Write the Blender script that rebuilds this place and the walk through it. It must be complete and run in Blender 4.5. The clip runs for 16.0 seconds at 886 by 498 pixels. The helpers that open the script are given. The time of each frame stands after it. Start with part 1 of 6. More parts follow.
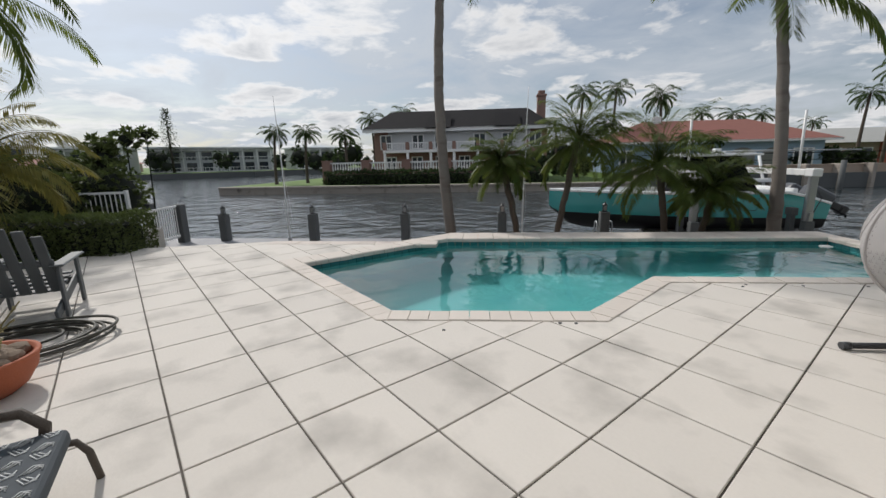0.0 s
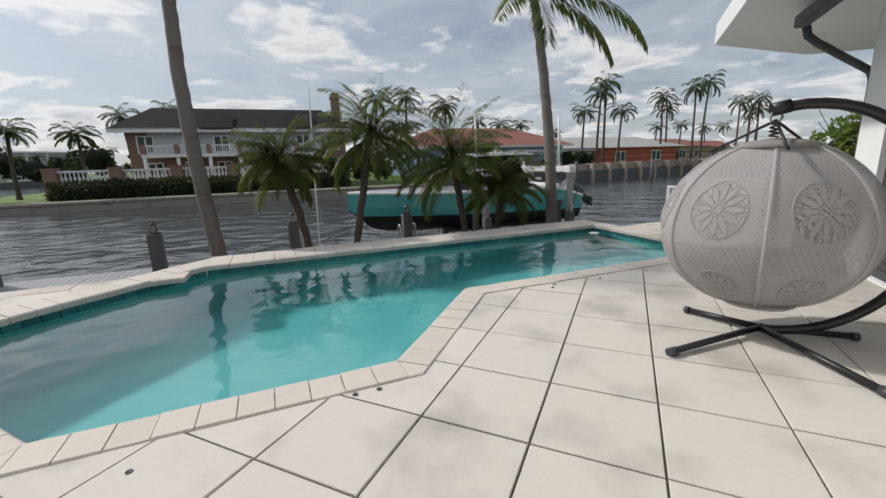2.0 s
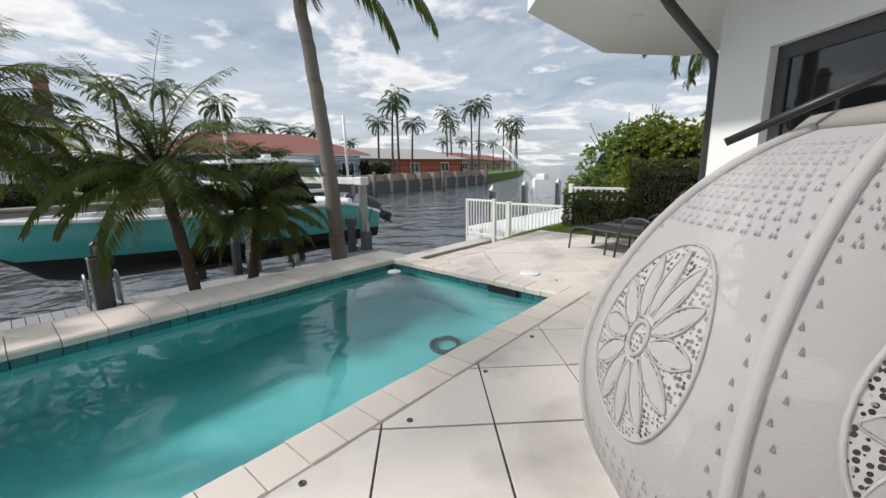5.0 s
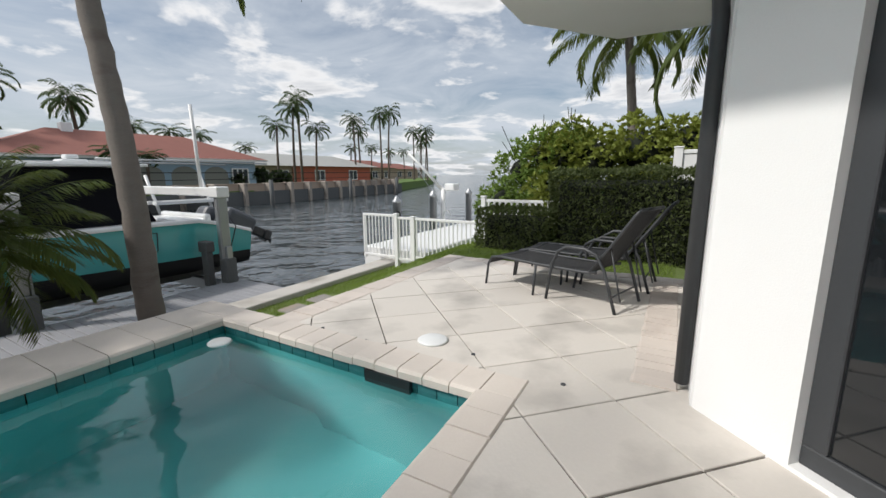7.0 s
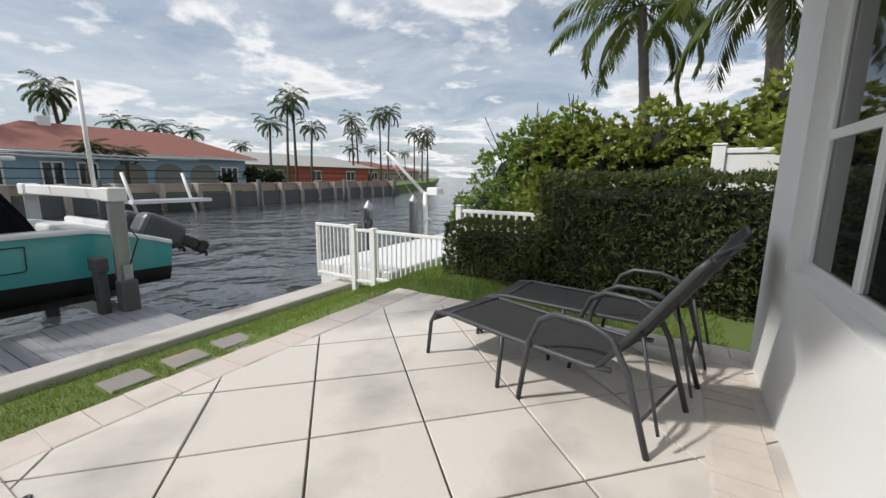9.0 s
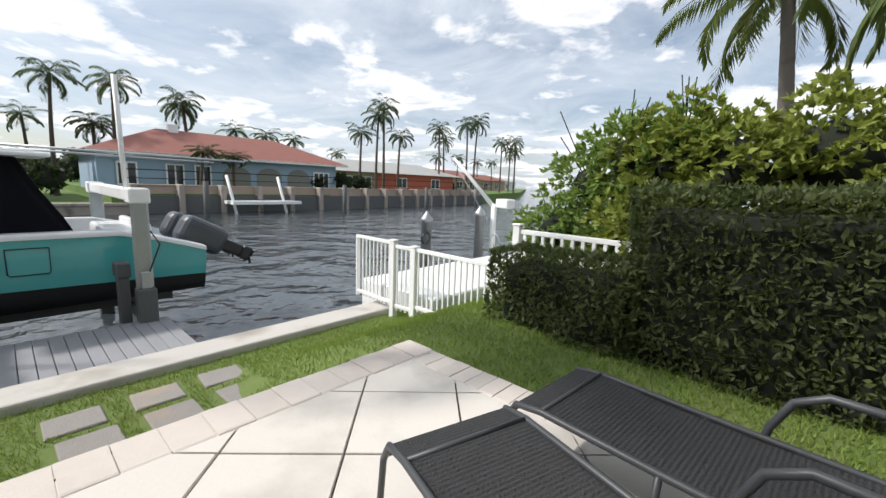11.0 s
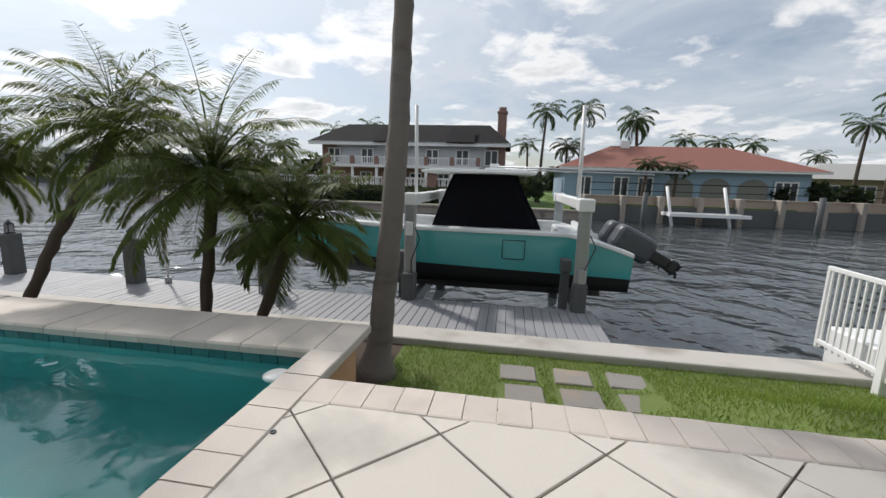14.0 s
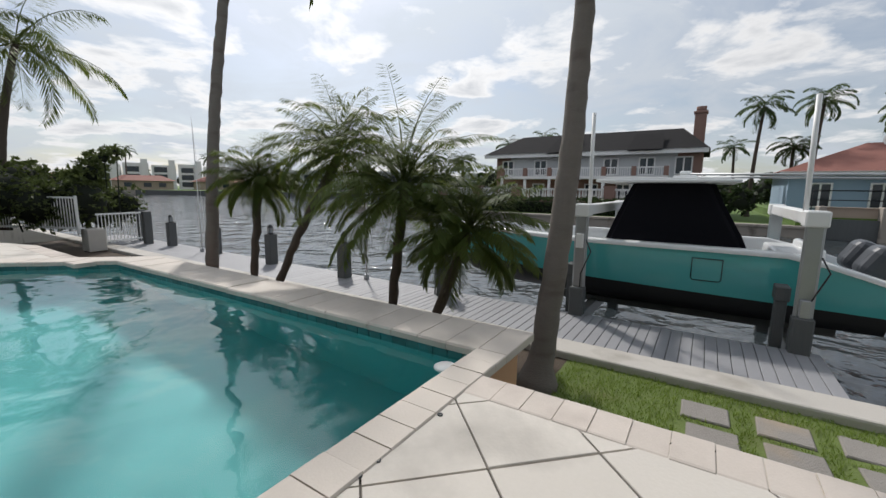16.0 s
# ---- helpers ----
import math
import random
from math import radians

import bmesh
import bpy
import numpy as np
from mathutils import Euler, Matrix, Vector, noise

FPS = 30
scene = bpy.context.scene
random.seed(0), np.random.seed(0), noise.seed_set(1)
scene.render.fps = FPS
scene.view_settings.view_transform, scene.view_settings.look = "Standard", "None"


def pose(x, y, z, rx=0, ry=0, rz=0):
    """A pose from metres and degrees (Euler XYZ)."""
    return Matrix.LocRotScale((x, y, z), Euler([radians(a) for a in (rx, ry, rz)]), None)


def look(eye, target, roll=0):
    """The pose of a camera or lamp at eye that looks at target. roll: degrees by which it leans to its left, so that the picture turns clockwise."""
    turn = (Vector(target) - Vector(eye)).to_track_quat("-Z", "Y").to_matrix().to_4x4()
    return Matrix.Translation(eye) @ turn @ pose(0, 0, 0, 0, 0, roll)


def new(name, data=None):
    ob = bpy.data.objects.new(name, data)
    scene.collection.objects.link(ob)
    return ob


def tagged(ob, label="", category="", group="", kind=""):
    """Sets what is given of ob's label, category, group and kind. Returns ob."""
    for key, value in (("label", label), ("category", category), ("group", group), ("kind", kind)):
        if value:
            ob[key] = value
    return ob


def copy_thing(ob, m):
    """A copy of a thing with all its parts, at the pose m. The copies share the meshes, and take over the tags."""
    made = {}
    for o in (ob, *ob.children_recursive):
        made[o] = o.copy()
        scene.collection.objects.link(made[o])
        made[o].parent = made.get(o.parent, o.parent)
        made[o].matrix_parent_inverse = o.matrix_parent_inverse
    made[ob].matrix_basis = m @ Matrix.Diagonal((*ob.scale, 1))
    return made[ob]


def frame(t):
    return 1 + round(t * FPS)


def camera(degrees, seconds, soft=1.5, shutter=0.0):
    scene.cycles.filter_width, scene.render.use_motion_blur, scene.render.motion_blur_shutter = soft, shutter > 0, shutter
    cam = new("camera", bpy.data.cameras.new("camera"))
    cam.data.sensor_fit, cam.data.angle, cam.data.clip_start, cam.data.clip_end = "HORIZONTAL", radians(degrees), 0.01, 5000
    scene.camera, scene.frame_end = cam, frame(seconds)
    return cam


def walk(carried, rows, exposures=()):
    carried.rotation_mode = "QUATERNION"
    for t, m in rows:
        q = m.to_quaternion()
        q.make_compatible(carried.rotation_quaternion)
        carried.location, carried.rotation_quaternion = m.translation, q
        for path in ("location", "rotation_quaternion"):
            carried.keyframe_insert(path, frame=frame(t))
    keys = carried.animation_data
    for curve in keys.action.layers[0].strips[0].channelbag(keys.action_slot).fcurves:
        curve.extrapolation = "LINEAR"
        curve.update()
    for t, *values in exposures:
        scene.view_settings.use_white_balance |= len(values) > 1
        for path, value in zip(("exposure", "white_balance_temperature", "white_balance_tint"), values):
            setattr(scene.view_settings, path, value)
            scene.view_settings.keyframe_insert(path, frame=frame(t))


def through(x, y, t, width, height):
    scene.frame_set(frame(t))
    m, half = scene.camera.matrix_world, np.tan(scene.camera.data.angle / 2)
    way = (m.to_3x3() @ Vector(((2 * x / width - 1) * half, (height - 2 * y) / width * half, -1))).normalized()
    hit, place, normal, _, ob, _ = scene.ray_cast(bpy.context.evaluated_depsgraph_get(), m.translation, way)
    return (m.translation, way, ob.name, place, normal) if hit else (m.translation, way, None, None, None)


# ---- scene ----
cam = camera(95.3, 16.0)
PATH = [
    (0, (0.446, -0.661, 1.55), (-1.079, 0.559, 1.122), -1.2),
    (0.5, (0.208, -0.472, 1.433), (-1.225, 0.865, 1.033), -1.1),
    (1, (0.059, -0.136, 1.418), (-1.192, 1.372, 1.017), -1.3),
    (1.5, (-0.092, 0.244, 1.394), (-1.121, 1.908, 0.981), -1.6),
    (2, (-0.239, 0.661, 1.398), (-1.052, 2.438, 0.972), -1.8),
    (2.5, (-0.251, 1.131, 1.393), (-0.873, 2.981, 0.958), -2.0),
    (3, (-0.275, 1.647, 1.386), (-0.756, 3.537, 0.942), -2.0),
    (3.5, (-0.298, 2.147, 1.384), (-0.673, 4.062, 0.947), -1.8),
    (4, (-0.305, 2.614, 1.388), (-0.618, 4.538, 0.941), -1.5),
    (4.5, (-0.371, 3.072, 1.361), (-0.535, 5.019, 0.936), -0.8),
    (5, (-0.356, 3.568, 1.358), (-0.262, 5.525, 0.957), -1.0),
    (7.5, (0.541, 5.868, 1.342), (1.066, 7.764, 0.982), -0.1),
    (8, (0.856, 6.278, 1.347), (1.38, 8.175, 0.992), 0.3),
    (10.5, (2.021, 8.288, 1.326), (2.327, 10.235, 0.989), 1.9),
    (11, (2.191, 8.528, 1.343), (2.29, 10.5, 1.026), 2.2),
    (11.5, (2.291, 8.656, 1.36), (2.04, 10.617, 1.058), 2.1),
    (12, (2.347, 8.65, 1.369), (1.695, 10.517, 1.072), 1.9),
    (12.5, (2.295, 8.625, 1.365), (1.299, 10.332, 1.059), 1.7),
    (13, (2.246, 8.597, 1.359), (0.991, 10.122, 1.042), 1.8),
    (13.5, (2.219, 8.571, 1.362), (0.775, 9.914, 1.03), 1.9),
    (14, (2.219, 8.567, 1.363), (0.627, 9.729, 1.027), 1.7),
    (14.5, (2.25, 8.573, 1.342), (0.539, 9.556, 1.019), 1.4),
    (15, (2.286, 8.571, 1.337), (0.48, 9.371, 1.026), 1.3),
    (15.5, (2.304, 8.551, 1.341), (0.426, 9.17, 1.039), 1.1),
    (16, (2.31, 8.543, 1.345), (0.377, 8.961, 1.05), 0.8),
]
walk(cam, [(t, look(eye, target, roll)) for t, eye, target, roll in PATH], exposures=[(0, -0.1), (2, -0.06), (3.5, 0.22), (5, 0.26), (8, 0.16), (10.5, 0.52), (11.2, 0.6), (12.5, 0.42), (14.5, 0.12), (16, 0.02)])

# ---- world and light ----
# u runs along the sea wall, v across it towards the water; the paving grid lies at 45 degrees to both
TURN = pose(0, 0, 0, 0, 0, 45)


def W(u, v, z=0.0, rz=0.0):
    return TURN @ pose(u, v, z, 0, 0, rz)


SUN_TURN, SUN_HEIGHT = 184.0, 43.0      # degrees anticlockwise from +x, and above the horizon
world = bpy.data.worlds.new("sky")
scene.world = world
world.use_nodes = True
wn, wl = world.node_tree.nodes, world.node_tree.links
wn.clear()
w_out = wn.new("ShaderNodeOutputWorld")
w_bg = wn.new("ShaderNodeBackground")
w_sky = wn.new("ShaderNodeTexSky")
w_sky.sky_type, w_sky.sun_disc = "NISHITA", False
w_sky.sun_elevation, w_sky.sun_rotation = radians(SUN_HEIGHT), radians(90 - SUN_TURN)
w_sky.air_density, w_sky.dust_density = 1.0, 1.2
w_co = wn.new("ShaderNodeTexCoord")
w_sep = wn.new("ShaderNodeSeparateXYZ")
w_add = wn.new("ShaderNodeMath")
w_add.operation, w_add.inputs[1].default_value = "ADD", 0.16
w_max = wn.new("ShaderNodeMath")
w_max.operation, w_max.inputs[1].default_value = "MAXIMUM", 0.03
w_div = wn.new("ShaderNodeVectorMath")
w_div.operation = "DIVIDE"
w_cmb = wn.new("ShaderNodeCombineXYZ")
w_cmb.inputs[2].default_value = 1.0
wl.new(w_co.outputs["Generated"], w_sep.inputs[0])
wl.new(w_sep.outputs[2], w_add.inputs[0])
wl.new(w_add.outputs[0], w_max.inputs[0])
wl.new(w_max.outputs[0], w_cmb.inputs[0])
wl.new(w_max.outputs[0], w_cmb.inputs[1])
wl.new(w_co.outputs["Generated"], w_div.inputs[0])
wl.new(w_cmb.outputs[0], w_div.inputs[1])


def sky_noise(scale, detail, rough, shift, distort=0.0):
    m = wn.new("ShaderNodeMapping")
    m.inputs["Location"].default_value = shift
    n = wn.new("ShaderNodeTexNoise")
    n.inputs["Scale"].default_value, n.inputs["Detail"].default_value = scale, detail
    n.inputs["Roughness"].default_value, n.inputs["Distortion"].default_value = rough, distort
    wl.new(w_div.outputs[0], m.inputs[0])
    wl.new(m.outputs[0], n.inputs["Vector"])
    return n.outputs["Fac"]


def sky_ramp(src, *stops):
    r = wn.new("ShaderNodeValToRGB")
    r.color_ramp.elements[0].position, r.color_ramp.elements[0].color = stops[0][0], (*[stops[0][1]] * 3, 1)
    r.color_ramp.elements[1].position, r.color_ramp.elements[1].color = stops[1][0], (*[stops[1][1]] * 3, 1)
    wl.new(src, r.inputs[0])
    return r.outputs[0]


def sky_mix(fac, a, b):
    m = wn.new("ShaderNodeMix")
    m.data_type = "RGBA"
    for s, q in ((m.inputs[0], fac), (m.inputs[6], a), (m.inputs[7], b)):
        if isinstance(q, (tuple, float)):
            s.default_value = q
        else:
            wl.new(q, s)
    return m.outputs[2]


w_veil = sky_ramp(sky_noise(1.1, 9, 0.6, (3.1, 1.7, 0), 0.6), (0.32, 0.22), (0.62, 1.0))
w_puff = sky_ramp(sky_noise(2.1, 8, 0.55, (0.4, 5.2, 0.0), 0.25), (0.51, 0.0), (0.60, 1.0))
w_grey = sky_ramp(sky_noise(2.1, 8, 0.55, (0.4, 5.2, 0.0), 0.25), (0.58, 0.0), (0.74, 0.75))
w_c1 = sky_mix(w_veil, w_sky.outputs[0], (6.6, 7.2, 8.0, 1))
w_c2 = sky_mix(w_puff, w_c1, (10.2, 10.2, 10.3, 1))
w_c3 = sky_mix(w_grey, w_c2, (4.8, 5.2, 5.8, 1))
# thin cloud lights up round the sun, fading away from it
w_dot = wn.new("ShaderNodeVectorMath")
w_dot.operation = "DOT_PRODUCT"
w_dot.inputs[1].default_value = (math.cos(radians(SUN_HEIGHT)) * math.cos(radians(SUN_TURN)), math.cos(radians(SUN_HEIGHT)) * math.sin(radians(SUN_TURN)), math.sin(radians(SUN_HEIGHT)))
w_near = wn.new("ShaderNodeMath")
w_near.operation, w_near.inputs[1].default_value = "MAXIMUM", 0.0
w_pow = wn.new("ShaderNodeMath")
w_pow.operation, w_pow.inputs[1].default_value = "POWER", 5.0
w_gain = wn.new("ShaderNodeMath")
w_gain.operation, w_gain.inputs[1].default_value, w_gain.inputs[2].default_value = "MULTIPLY_ADD", 0.55, 0.97
w_lit = wn.new("ShaderNodeVectorMath")
w_lit.operation = "SCALE"
wl.new(w_co.outputs["Generated"], w_dot.inputs[0])
wl.new(w_dot.outputs["Value"], w_near.inputs[0])
wl.new(w_near.outputs[0], w_pow.inputs[0])
wl.new(w_pow.outputs[0], w_gain.inputs[0])
wl.new(w_c3, w_lit.inputs[0])
wl.new(w_gain.outputs[0], w_lit.inputs["Scale"])
wl.new(w_lit.outputs[0], w_bg.inputs[0])
w_bg.inputs[1].default_value = 0.082
wl.new(w_bg.outputs[0], w_out.inputs[0])

sun = new("sun", bpy.data.lights.new("sun", "SUN"))
sun.data.energy, sun.data.angle, sun.data.color = 2.8, radians(3.0), (1.0, 0.96, 0.91)
_h, _t = radians(SUN_HEIGHT), radians(SUN_TURN)
sun.matrix_world = look((math.cos(_h) * math.cos(_t) * 60, math.cos(_h) * math.sin(_t) * 60, math.sin(_h) * 60), (0, 0, 0))


# ---- materials ----
def material(name, colour, rough=0.6, metal=0.0, vary=0.12, scale=6.0, bump=0.0, fine=60.0, stain=None, spread=0.0, spec=0.5, stretch=(1, 1, 1), trans=0.0, stain_at=(0.55, 0.75), stain_scale=1.3):
    """Base colour with broad and fine variation, stains of a second colour, and fine relief."""
    m = bpy.data.materials.new(name)
    m.use_nodes = True
    n, k = m.node_tree.nodes, m.node_tree.links
    b = n["Principled BSDF"]
    b.inputs["Roughness"].default_value, b.inputs["Metallic"].default_value = rough, metal
    b.inputs["Specular IOR Level"].default_value = spec
    b.inputs["Transmission Weight"].default_value = trans
    co = n.new("ShaderNodeTexCoord")
    mp = n.new("ShaderNodeMapping")
    mp.inputs["Scale"].default_value = stretch
    geo = n.new("ShaderNodeNewGeometry")
    k.new(geo.outputs["Position"], mp.inputs[0])

    def noise_of(s, d=5):
        t = n.new("ShaderNodeTexNoise")
        t.inputs["Scale"].default_value, t.inputs["Detail"].default_value = s, d
        k.new(mp.outputs[0], t.inputs["Vector"])
        return t.outputs["Fac"]

    def mix(fac, a, c, blend="MIX"):
        x = n.new("ShaderNodeMix")
        x.data_type, x.blend_type = "RGBA", blend
        for s, q in ((x.inputs[0], fac), (x.inputs[6], a), (x.inputs[7], c)):
            if isinstance(q, (tuple, float)):
                s.default_value = q
            else:
                k.new(q, s)
        return x.outputs[2]

    lo = tuple(max(0, c * (1 - vary)) for c in colour) + (1,)
    hi = tuple(min(1, c * (1 + vary)) for c in colour) + (1,)
    col = mix(noise_of(scale), lo, hi)
    fn = noise_of(fine, 3)
    col = mix(0.5, col, mix(fn, tuple(c * (1 - vary) for c in colour) + (1,), tuple(min(1, c * (1 + vary)) for c in colour) + (1,)))
    if stain:
        r = n.new("ShaderNodeValToRGB")
        r.color_ramp.elements[0].position, r.color_ramp.elements[1].position = stain_at
        k.new(noise_of(stain_scale, 8), r.inputs[0])
        col = mix(r.outputs[0], col, (*stain, 1))
    if spread:
        oi = n.new("ShaderNodeObjectInfo")
        isl = n.new("ShaderNodeNewGeometry")
        ad = n.new("ShaderNodeMath")
        ad.operation = "ADD"
        k.new(oi.outputs["Random"], ad.inputs[0])
        k.new(isl.outputs["Random Per Island"], ad.inputs[1])
        mr = n.new("ShaderNodeMapRange")
        mr.inputs["From Max"].default_value = 2.0
        mr.inputs["To Min"].default_value, mr.inputs["To Max"].default_value = 1 - spread, 1 + spread
        k.new(ad.outputs[0], mr.inputs[0])
        h = n.new("ShaderNodeHueSaturation")
        k.new(mr.outputs[0], h.inputs["Value"])
        k.new(col, h.inputs["Color"])
        col = h.outputs[0]
    k.new(col, b.inputs["Base Color"])
    if bump:
        bp = n.new("ShaderNodeBump")
        bp.inputs["Strength"].default_value, bp.inputs["Distance"].default_value = bump, 0.01
        k.new(fn, bp.inputs["Height"])
        k.new(bp.outputs[0], b.inputs["Normal"])
    return m


def leaf_material(name, colour, tip, rough=0.55):
    m = material(name, colour, rough, vary=0.25, scale=3, spread=0.45, spec=0.22)
    n, k = m.node_tree.nodes, m.node_tree.links
    b, out = n["Principled BSDF"], n["Material Output"]
    tr = n.new("ShaderNodeBsdfTranslucent")
    tr.inputs[0].default_value = (*tip, 1)
    mx = n.new("ShaderNodeMixShader")
    mx.inputs[0].default_value = 0.3
    k.new(b.outputs[0], mx.inputs[1])
    k.new(tr.outputs[0], mx.inputs[2])
    k.new(mx.outputs[0], out.inputs[0])
    return m


def water_material(name, colour, scale, strength, trans=0.0, rough=0.03, tint=None, stretch=(1, 1, 1), ior=1.33):
    m = bpy.data.materials.new(name)
    m.use_nodes = True
    n, k = m.node_tree.nodes, m.node_tree.links
    b = n["Principled BSDF"]
    b.inputs["Base Color"].default_value = (*(tint or colour), 1)
    b.inputs["Roughness"].default_value, b.inputs["IOR"].default_value = rough, ior
    b.inputs["Transmission Weight"].default_value = trans
    geo = n.new("ShaderNodeNewGeometry")
    mp = n.new("ShaderNodeMapping")
    mp.inputs["Scale"].default_value = stretch
    k.new(geo.outputs["Position"], mp.inputs[0])
    last = None
    for s, f in ((scale, 1.0), (scale * 0.31, 1.6), (scale * 3.1, 0.35)):
        t = n.new("ShaderNodeTexNoise")
        t.inputs["Scale"].default_value, t.inputs["Detail"].default_value = s, 3
        t.inputs["Distortion"].default_value = 0.4
        k.new(mp.outputs[0], t.inputs["Vector"])
        bp = n.new("ShaderNodeBump")
        bp.inputs["Strength"].default_value, bp.inputs["Distance"].default_value = strength * f, 0.2 / max(s, 0.2)
        k.new(t.outputs["Fac"], bp.inputs["Height"])
        if last:
            k.new(last, bp.inputs["Normal"])
        last = bp.outputs[0]
    k.new(last, b.inputs["Normal"])
    return m


M_tile = material("cast_stone_paver", (0.62, 0.578, 0.525), 0.75, vary=0.07, scale=2.2, bump=0.12, fine=45, stain=(0.36, 0.335, 0.305), stain_at=(0.50, 0.76), stain_scale=1.5, spread=0.07, spec=0.3)
M_joint = material("dark_paver_joint", (0.10, 0.088, 0.075), 0.9, vary=0.3, scale=12)
M_cope = material("coping_stone", (0.62, 0.56, 0.50), 0.7, vary=0.08, scale=7, bump=0.12, fine=70, spread=0.07, stain=(0.46, 0.42, 0.37), spec=0.3)
M_band = material("border_brick", (0.60, 0.535, 0.48), 0.75, vary=0.10, scale=9, bump=0.15, fine=80, spread=0.10, stain=(0.44, 0.38, 0.34), spec=0.3)
M_plaster = material("pool_plaster", (0.145, 0.41, 0.42), 0.6, vary=0.10, scale=1.2, stain=(0.10, 0.34, 0.36))
M_pooltile = material("waterline_tile", (0.04, 0.17, 0.18), 0.18, vary=0.35, scale=14, spread=0.3)
M_poolwater = water_material("pool_water", (0.3, 0.8, 0.8), 1.6, 0.10, trans=1.0, rough=0.0, tint=(0.45, 0.86, 0.86), ior=1.5)
M_canal = water_material("canal_water", (0.040, 0.050, 0.055), 1.9, 0.6, rough=0.08, ior=1.75)
M_orange = material("peach_stucco", (0.62, 0.36, 0.21), 0.85, vary=0.08, scale=5, bump=0.3, fine=90)
M_white = material("white_stucco", (0.80, 0.80, 0.79), 0.8, vary=0.03, scale=4, bump=0.10, fine=130, spec=0.3)
M_wpaint = material("white_gloss_paint", (0.78, 0.78, 0.77), 0.4, vary=0.04, scale=8)
M_concrete = material("seawall_concrete", (0.50, 0.47, 0.43), 0.85, vary=0.12, scale=3, bump=0.3, fine=50, stain=(0.30, 0.27, 0.23))
M_oldcon = material("weathered_far_seawall", (0.33, 0.29, 0.25), 0.9, vary=0.2, scale=1.2, stain=(0.12, 0.10, 0.09))
M_deck = material("grey_composite_decking", (0.27, 0.27, 0.285), 0.6, vary=0.10, scale=8, bump=0.15, fine=60, spread=0.10)
M_pile = material("weathered_piling", (0.10, 0.105, 0.105), 0.8, vary=0.25, scale=6, bump=0.4, fine=40, stretch=(1, 1, 0.15))
M_black = material("black_metal", (0.015, 0.015, 0.017), 0.4, vary=0.2)
M_darkgrey = material("dark_grey_metal", (0.045, 0.048, 0.052), 0.45, vary=0.15)
M_alu = material("brushed_aluminium", (0.42, 0.43, 0.44), 0.42, metal=0.75, vary=0.12, scale=5)
M_soil = material("mulch_soil", (0.07, 0.05, 0.035), 0.95, vary=0.4, scale=14, bump=0.8, fine=40)
M_lawn = material("lawn", (0.12, 0.165, 0.04), 0.9, vary=0.35, scale=5, bump=0.9, fine=70, stain=(0.13, 0.14, 0.045))
M_grass = leaf_material("grass_blade", (0.17, 0.24, 0.05), (0.28, 0.37, 0.07))
M_hedge = leaf_material("dark_hedge_leaf", (0.09, 0.112, 0.042), (0.12, 0.16, 0.045))
# near-black colour painted for the shade deep inside hedges and shrubs
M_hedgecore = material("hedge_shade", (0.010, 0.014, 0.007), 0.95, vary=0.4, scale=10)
M_croton = leaf_material("yellow_green_leaf", (0.22, 0.26, 0.055), (0.36, 0.40, 0.08))
M_shrub = leaf_material("mid_green_leaf", (0.17, 0.26, 0.06), (0.32, 0.44, 0.09))
M_frond = leaf_material("palm_frond", (0.080, 0.112, 0.030), (0.21, 0.26, 0.05))
M_farfrond = leaf_material("far_palm_frond", (0.045, 0.075, 0.03), (0.10, 0.15, 0.04))
M_areca = leaf_material("yellowing_frond", (0.16, 0.15, 0.04), (0.28, 0.24, 0.06))
M_trunk = material("palm_bark", (0.170, 0.148, 0.130), 0.9, vary=0.22, scale=4, bump=0.6, fine=25, stretch=(1, 1, 3.5), stain=(0.10, 0.08, 0.065))
M_slimtrunk = material("dark_palm_bark", (0.085, 0.066, 0.05), 0.9, vary=0.3, scale=6, bump=0.7, fine=25, stretch=(1, 1, 3))
M_glass = material("dark_window_glass", (0.012, 0.014, 0.016), 0.03, vary=0.0, spec=0.8)
M_stone = material("stepping_stone", (0.26, 0.24, 0.22), 0.9, vary=0.2, scale=14, bump=0.8, fine=60, stain=(0.36, 0.28, 0.2), spread=0.15)


# ---- building blocks ----
def box(bm, x0, x1, y0, y1, z0, z1, bevel=0.0, seg=1, m=None):
    r = bmesh.ops.create_cube(bm, size=1.0)["verts"]
    for q in r:
        q.co = Vector((x0 + (q.co.x + 0.5) * (x1 - x0), y0 + (q.co.y + 0.5) * (y1 - y0), z0 + (q.co.z + 0.5) * (z1 - z0)))
    if bevel:
        es = list({e for q in r for e in q.link_edges})
        got = bmesh.ops.bevel(bm, geom=es, offset=bevel, segments=seg, affect="EDGES", profile=0.5)
        r = list({q for f in got["faces"] for q in f.verts} | {q for q in r if q.is_valid})
    if m is not None:
        for q in r:
            q.co = m @ q.co
    return bm


def boxes(*rows, bevel=0.0, seg=1):
    bm = bmesh.new()
    for r in rows:
        box(bm, *r, bevel=bevel, seg=seg)
    return bm


